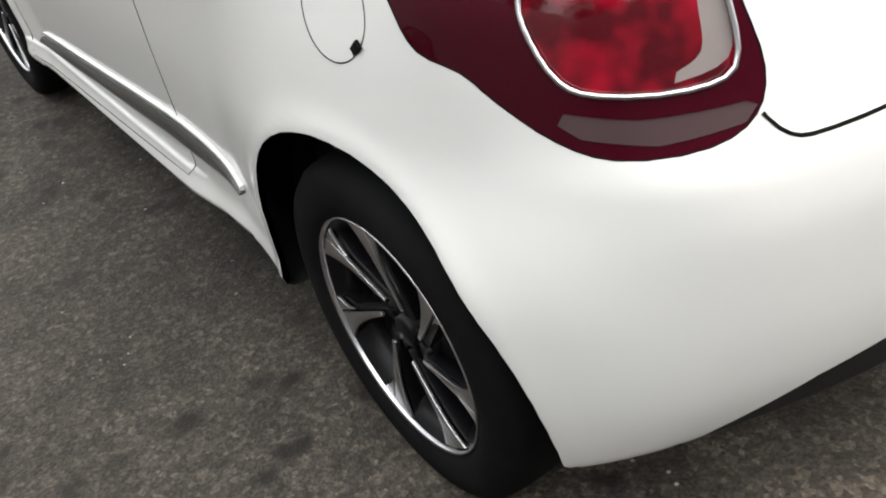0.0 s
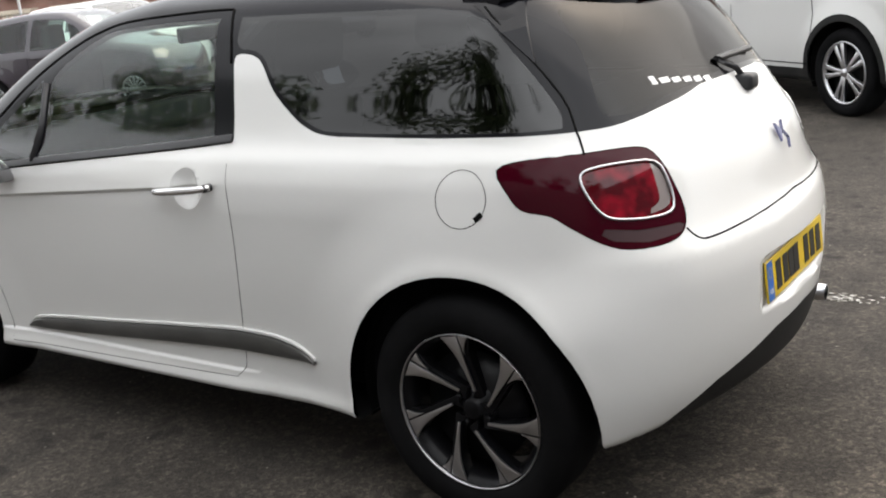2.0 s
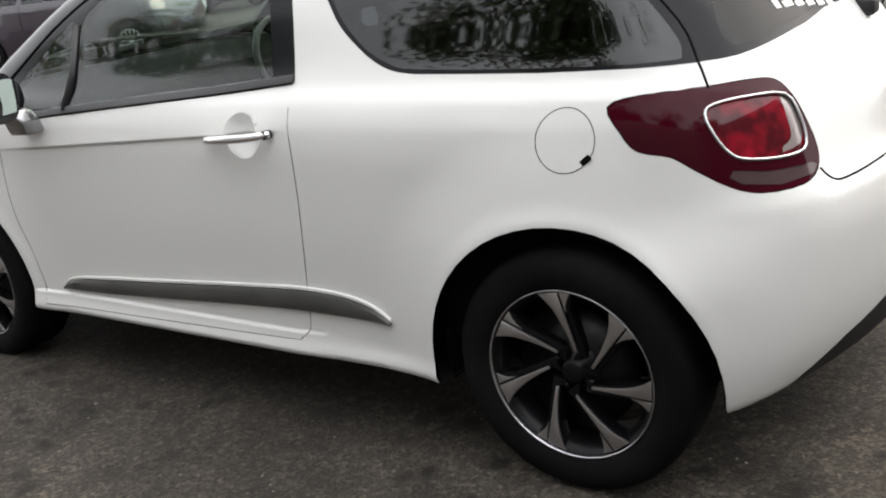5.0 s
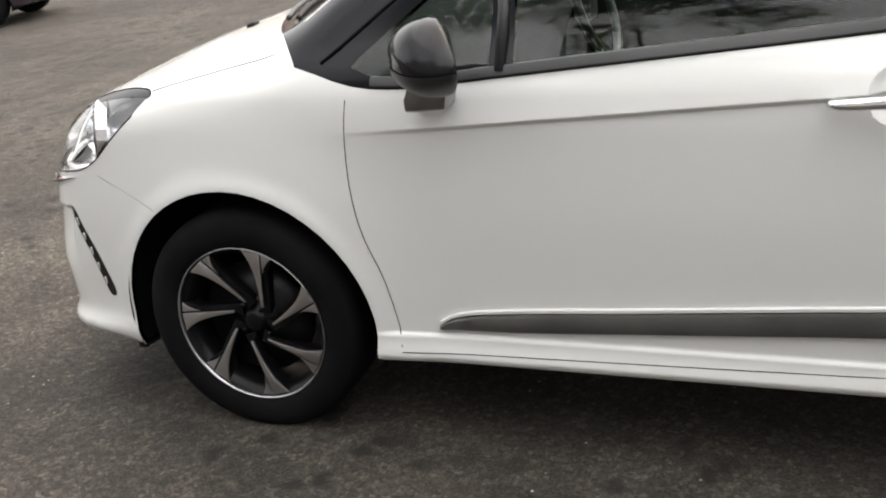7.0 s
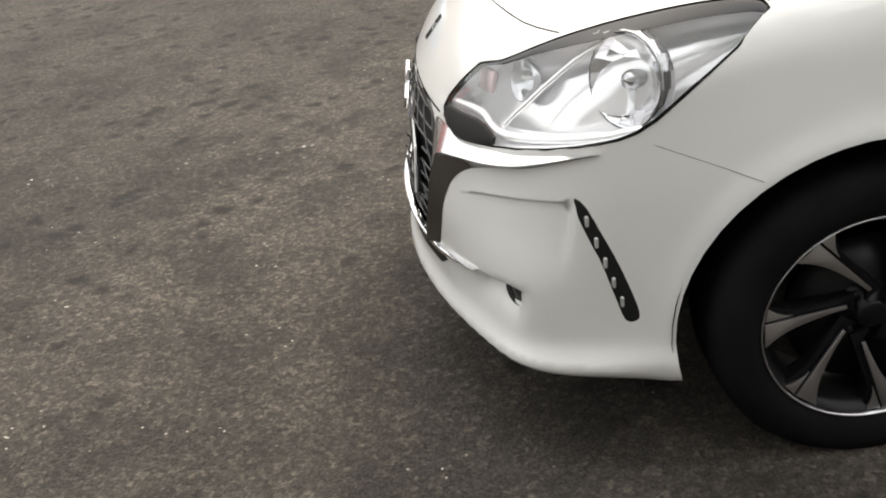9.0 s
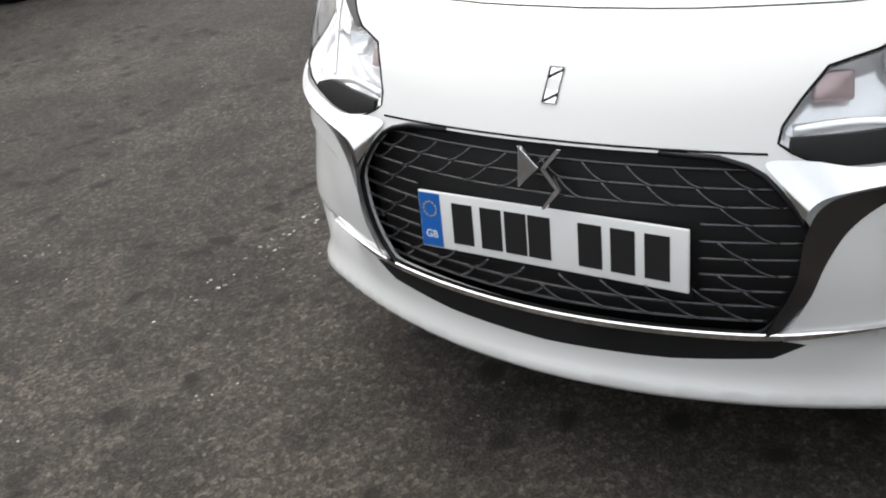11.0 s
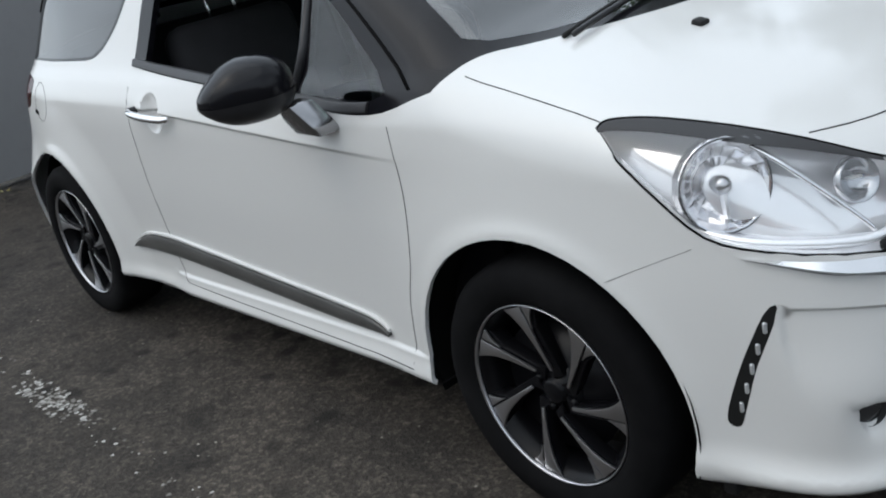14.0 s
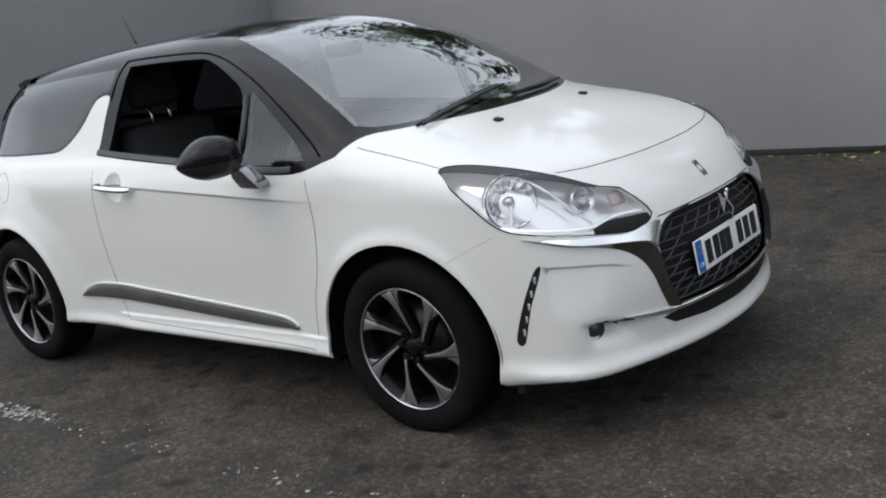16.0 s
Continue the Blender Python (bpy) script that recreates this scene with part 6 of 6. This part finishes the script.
def house(x, y, width, turn, bay, flip=1):
    hs = thing("terraced_house", "red brick terraced house with cream stone window surrounds", "house", (x, y, 0), turn, "terrace of brick houses")
    # the wall faces -y of the house's own frame, with openings left in it
    holes = [(-flip * width * 0.2, 0.5, 1.9, 1.2), (flip * width * 0.25, 0.0, 1.0, 2.0), (-flip * width * 0.2, 2.85, 1.9, 1.15), (flip * width * 0.25, 3.6, 0.8, 0.9)]
    xs = sorted({-width / 2, width / 2} | {v for cx, z0, w, h in holes for v in (cx - w / 2, cx + w / 2)})
    zs = sorted({0.0, 6.4} | {v for cx, z0, w, h in holes for v in (z0, z0 + h)})
    bm = bmesh.new()
    for x0, x1 in zip(xs, xs[1:]):
        for z0, z1 in zip(zs, zs[1:]):
            mx, mz = (x0 + x1) / 2, (z0 + z1) / 2
            if not any(abs(mx - cx) < w / 2 and b < mz < b + h for cx, b, w, h in holes):
                box(bm, x0, x1, 0, 0.3, z0, z1)
    bmesh.ops.remove_doubles(bm, verts=bm.verts, dist=1e-4)
    box(bm, -width / 2, width / 2, 7.7, 8.0, 0, 6.4)
    box(bm, -width / 2, -width / 2 + 0.2, 0.3, 7.7, 0, 6.4)
    box(bm, width / 2 - 0.2, width / 2, 0.3, 7.7, 0, 6.4)
    part("wall", bm, BRICK, hs, "red brick wall", False)
    bm = prism([(-0.4, 6.35), (4.0, 8.9), (8.4, 6.35)], "x", -width / 2, width / 2)
    part("roof", bm, SLATE, hs, "dark slate roof", False)
    boxed("chimney", width / 2 - 0.5, width / 2 + 0.4, 3.6, 4.4, 8.0, 10.0, BRICK, hs, 0.02)
    boxed("gutter", -width / 2, width / 2, -0.45, -0.33, 6.25, 6.37, FRAME_WHITE, hs, 0.02)
    for cx, z0, w, h in holes:
        if z0 == 0.0:
            d = boxed("door", cx - w / 2, cx + w / 2, 0.12, 0.2, 0, h, FRAME_WHITE, hs, 0.01)
            boxed("lintel", cx - w / 2 - 0.15, cx + w / 2 + 0.15, -0.05, 0.1, h, h + 0.25, STONE, hs, 0.01)
            continue
        front = -0.55 if bay and w > 1.5 else 0.0
        win = boxed("window", cx - w / 2, cx + w / 2, 0.14, 0.18, z0, z0 + h, PANE, hs, 0.0)
        if front:
            boxed("bay", cx - w / 2 - 0.15, cx + w / 2 + 0.15, front, 0.0, z0 - 0.9 if z0 < 2 else z0 - 0.3, z0 + 0.05, STONE, hs, 0.03)
            boxed("bay_roof", cx - w / 2 - 0.25, cx + w / 2 + 0.25, front - 0.1, 0.0, z0 + h - 0.03, z0 + h + 0.22, STONE, hs, 0.03)
            boxed("bay_pane", cx - w / 2, cx + w / 2, front + 0.08, -0.02, z0 + 0.05, z0 + h - 0.03, PANE, hs, 0.0)
        else:
            boxed("sill", cx - w / 2 - 0.1, cx + w / 2 + 0.1, -0.06, 0.12, z0 - 0.14, z0, STONE, hs, 0.01)
            boxed("lintel", cx - w / 2 - 0.12, cx + w / 2 + 0.12, -0.04, 0.1, z0 + h, z0 + h + 0.22, STONE, hs, 0.01)
        for k in range(4 if w > 1.5 else 3):
            px = cx - w / 2 + w * ((0.04, 0.27, 0.73, 0.96)[k] if w > 1.5 else k / 2)
            half = 0.14 if w > 1.5 else 0.05
            boxed("window_bar", px - half, px + half, front - 0.01, front + 0.09 if front else 0.14, z0, z0 + h, FRAME_WHITE if not front else STONE, win, 0.008)
        for pz in (z0 + 0.04, z0 + h * 0.62, z0 + h - 0.05):
            boxed("window_bar", cx - w / 2, cx + w / 2, front + 0.01, front + 0.085 if front else 0.135, pz - 0.045, pz + 0.045, FRAME_WHITE, win, 0.008)
    return hs


h0 = house(8.0, -40.0, 6.2, 180 + 12, True)
h1 = house(8.0 + 6.2 * math.cos(radians(12)), -40.0 + 6.2 * math.sin(radians(12)), 6.2, 180 + 12, True, -1)
for k in range(2, 10):
    d = 6.2 * k
    copy_thing(h1 if k % 2 else h0, pose(8.0 + d * math.cos(radians(12)), -40.0 + d * math.sin(radians(12)), 0, 0, 0, 192))

FLAG_RED = plastic("red_flag_cloth", (0.55, 0.02, 0.04), 0.8)
POLE = shader("white_pole", (0.65, 0.65, 0.65), 0.4)


def flag(x, y, h):
    f = thing("feather_flag", "tall red advertising flag on a white pole", "flag", (x, y, 0), 0, "red flags along the yard")
    part("pole", tube([(0, 0, 0), (0, 0, h)], 0.04, 8), POLE, f)
    bm = bmesh.new()
    rows = []
    for k in range(13):
        z = h - 0.1 - 2.6 * k / 12
        rows.append([bm.verts.new((-s * (0.05 + 0.85 * u) * 0.8, 0.05 * math.sin(3 * u + 0.8 * k), z - 0.15 * u)) for u in np.linspace(0, 1, 6) for s in (1,)])
    for a, b in zip(rows, rows[1:]):
        for j in range(5):
            bm.faces.new((a[j], a[j + 1], b[j + 1], b[j]))
    thick(part("cloth", bm, FLAG_RED, f, "red cloth"), 0.004)
    boxed("foot", -0.3, 0.3, -0.3, 0.3, 0, 0.06, SATIN_BLACK, f, 0.02)
    return f


f0 = flag(24.1, -14.7, 5.3)
f0.matrix_basis = pose(24.1, -14.7, 0, 0, 0, 215)
copy_thing(f0, pose(19.3, -20.4, 0, 0, 0, 220))


# ---- trees behind the wall ----
def leaf_green():
    m = shader("leaf_green", (0.05, 0.09, 0.03), 0.6)
    i = node(m, "ShaderNodeNewGeometry").outputs["Random Per Island"]
    link(m, ramp(m, i, [(0.0, (0.030, 0.055, 0.016)), (0.6, (0.055, 0.095, 0.026)), (1.0, (0.10, 0.13, 0.04))]), bsdf(m, "Base Color"))
    return m


def bark():
    m = shader("bark", (0.09, 0.07, 0.05), 0.9)
    link(m, ramp(m, noisy(m, 12.0), [(0.3, (0.05, 0.04, 0.03)), (0.7, (0.13, 0.105, 0.08))]), bsdf(m, "Base Color"))
    bump(m, noisy(m, 30.0), 0.5, 0.02)
    return m


LEAF, BARK = leaf_green(), bark()


def tree(x, y, height, seed):
    rng = random.Random(seed)
    t = thing("tree", "leafy green tree standing behind the grey wall", "tree", (x, y, 0), 0, "trees behind the wall")
    trunk = [(0.1 * math.sin(k), 0.1 * math.cos(k * 1.3) - 0.1, height * 0.72 * k / 6) for k in range(7)]
    part("trunk", tube(trunk, [0.20 - 0.026 * k for k in range(7)], 10), BARK, t, "brown tapered trunk")
    tips = []
    for k in range(16):
        a, z0 = rng.uniform(0, 2 * math.pi), height * rng.uniform(0.25, 0.68)
        reach, rise = rng.uniform(0.9, 2.1) * (1.15 - 0.7 * z0 / height), rng.uniform(0.5, 1.6)
        p = [(0, 0, z0), (0.5 * reach * math.cos(a), 0.5 * reach * math.sin(a), z0 + 0.35 * rise), (reach * math.cos(a), reach * math.sin(a), z0 + rise)]
        part("limb", tube(spline(p, 4), [0.07 - 0.007 * j for j in range(9)], 6), BARK, t)
        tips += [Vector(p[2]), Vector(p[1]), Vector(p[2]) + Vector((rng.uniform(-0.5, 0.5), rng.uniform(-0.5, 0.5), rng.uniform(-0.2, 0.6)))]
    tips.append(Vector((0, 0, height * 0.9)))
    verts, faces = [], []
    for c in tips:
        r = rng.uniform(0.45, 0.95)
        for _ in range(130):
            d = Vector((rng.gauss(0, 1), rng.gauss(0, 1), rng.gauss(0, 0.7)))
            q = c + d.normalized() * r * rng.random() ** 0.4
            u = Vector((rng.gauss(0, 1), rng.gauss(0, 1), rng.gauss(0, 1))).normalized()
            v = u.cross(Vector((rng.gauss(0, 1), rng.gauss(0, 1), rng.gauss(0, 1)))).normalized()
            s = rng.uniform(0.06, 0.12)
            n = len(verts)
            verts += [q - u * s, q + v * s * 0.5, q + u * s, q - v * s * 0.5]
            faces.append((n, n + 1, n + 2, n + 3))
    me = bpy.data.meshes.new("crown")
    me.from_pydata([tuple(v) for v in verts], [], faces)
    me.materials.append(LEAF)
    crown = new("crown", me)
    crown.parent = t
    tagged(crown, "crown of small green leaves")
    return t


trees = [tree(0.9, 7.2, 8.2, 3), tree(4.6, 7.6, 7.2, 5), tree(-3.3, 7.6, 8.0, 8)]
copy_thing(trees[1], pose(8.4, 7.9, 0, 0, 0, 130))
copy_thing(trees[2], pose(12.0, 8.3, 0, 0, 0, 75))
copy_thing(trees[0], pose(-7.4, 6.0, 0, 0, 0, 200))


def bush(x, y, seed):
    rng = random.Random(seed)
    t = thing("bush", "low yellow-green bush growing past the wall's end", "bush", (x, y, 0))
    verts, faces = [], []
    for k in range(9):
        a = rng.uniform(0, 6.28)
        tip = Vector((0.35 * math.cos(a), 0.35 * math.sin(a), rng.uniform(0.4, 0.9)))
        part("stem", tube([(0, 0, 0), tuple(tip * 0.5), tuple(tip)], [0.015, 0.011, 0.006], 5), BARK, t)
        for _ in range(90):
            q = tip + Vector((rng.gauss(0, 0.16), rng.gauss(0, 0.16), rng.gauss(-0.1, 0.2)))
            q.z = max(q.z, 0.03)
            u = Vector((rng.gauss(0, 1), rng.gauss(0, 1), rng.gauss(0, 1))).normalized()
            v = u.cross(Vector((rng.gauss(0, 1), rng.gauss(0, 1), rng.gauss(0, 1)))).normalized()
            s, n = rng.uniform(0.02, 0.05), len(verts)
            verts += [q - u * s, q + v * s * 0.5, q + u * s, q - v * s * 0.5]
            faces.append((n, n + 1, n + 2, n + 3))
    me = bpy.data.meshes.new("leaves")
    me.from_pydata([tuple(v) for v in verts], [], faces)
    me.materials.append(LEAF)
    new("leaves", me).parent = t


bush(-5.3, -1.5, 4)

# ---- what is left of the painted line: chips of white paint ----
rng = random.Random(7)
verts, faces = [], []
for k in range(5200):
    x = rng.uniform(-3.65, 3.9)
    dense = 1.0 if x < -1.2 else 0.75 if x < -0.35 else 0.16 if x < 1.6 else 0.05
    clump = noise.noise(Vector((x * 2.3, 3.1, 0))) * 0.9 + 0.45
    y = rng.uniform(-1.305, -1.20)
    patch = noise.noise(Vector((x * 9, y * 16, 5.0))) + 0.28
    if rng.random() > dense * clump or patch < 0 and rng.random() < 0.8:
        continue
    s, a = rng.uniform(0.003, 0.009) * (1.4 if x < -0.35 else 1.0), rng.uniform(0, 6.28)
    n, m = len(verts), rng.choice((5, 6))
    verts += [(x + s * rng.uniform(0.6, 1.3) * math.cos(a + 6.28 * j / m), y + s * rng.uniform(0.5, 1.2) * math.sin(a + 6.28 * j / m), 0.003 + 0.0000003 * k) for j in range(m)]
    faces.append(tuple(range(n, n + m)))
me = bpy.data.meshes.new("parking_line")
me.from_pydata(verts, [], faces)
me.materials.append(LINE)
tagged(new("parking_line", me), "worn white painted parking line on the asphalt", "road marking", "", "stuff")

# ---- leaf litter and grit by the wall ----
rng = random.Random(11)
verts, faces = [], []
for k in range(260):
    if k < 150:
        x, y = rng.uniform(-4.1, 6.0), WALL_Y - abs(rng.gauss(0, 0.10)) - 0.02
    else:
        x, y = WALL_X + abs(rng.gauss(0, 0.12)) + 0.02, rng.uniform(-0.8, 3.8)
    a, s, z = rng.uniform(0, 6.28), rng.uniform(0.008, 0.028), 0.004 + rng.uniform(0, 0.008)
    u, v = Vector((math.cos(a), math.sin(a), rng.uniform(-0.2, 0.3))) * s, Vector((-math.sin(a), math.cos(a), rng.uniform(-0.2, 0.3))) * s * 0.6
    c = Vector((x, y, z))
    n = len(verts)
    verts += [c - u, c + v, c + u + Vector((0, 0, 0.006)), c - v]
    faces.append((n, n + 1, n + 2, n + 3))
me = bpy.data.meshes.new("leaf_litter")
me.from_pydata([tuple(v) for v in verts], [], faces)
lit = shader("dry_leaf", (0.3, 0.25, 0.1), 0.8)
i = node(lit, "ShaderNodeNewGeometry").outputs["Random Per Island"]
link(lit, ramp(lit, i, [(0.0, (0.10, 0.07, 0.04)), (0.45, (0.22, 0.17, 0.08)), (0.8, (0.40, 0.36, 0.08)), (1.0, (0.5, 0.48, 0.42))]), bsdf(lit, "Base Color"))
me.materials.append(lit)
tagged(new("leaf_litter", me), "dry leaves and grit along the foot of the wall", "leaf litter", "", "stuff")
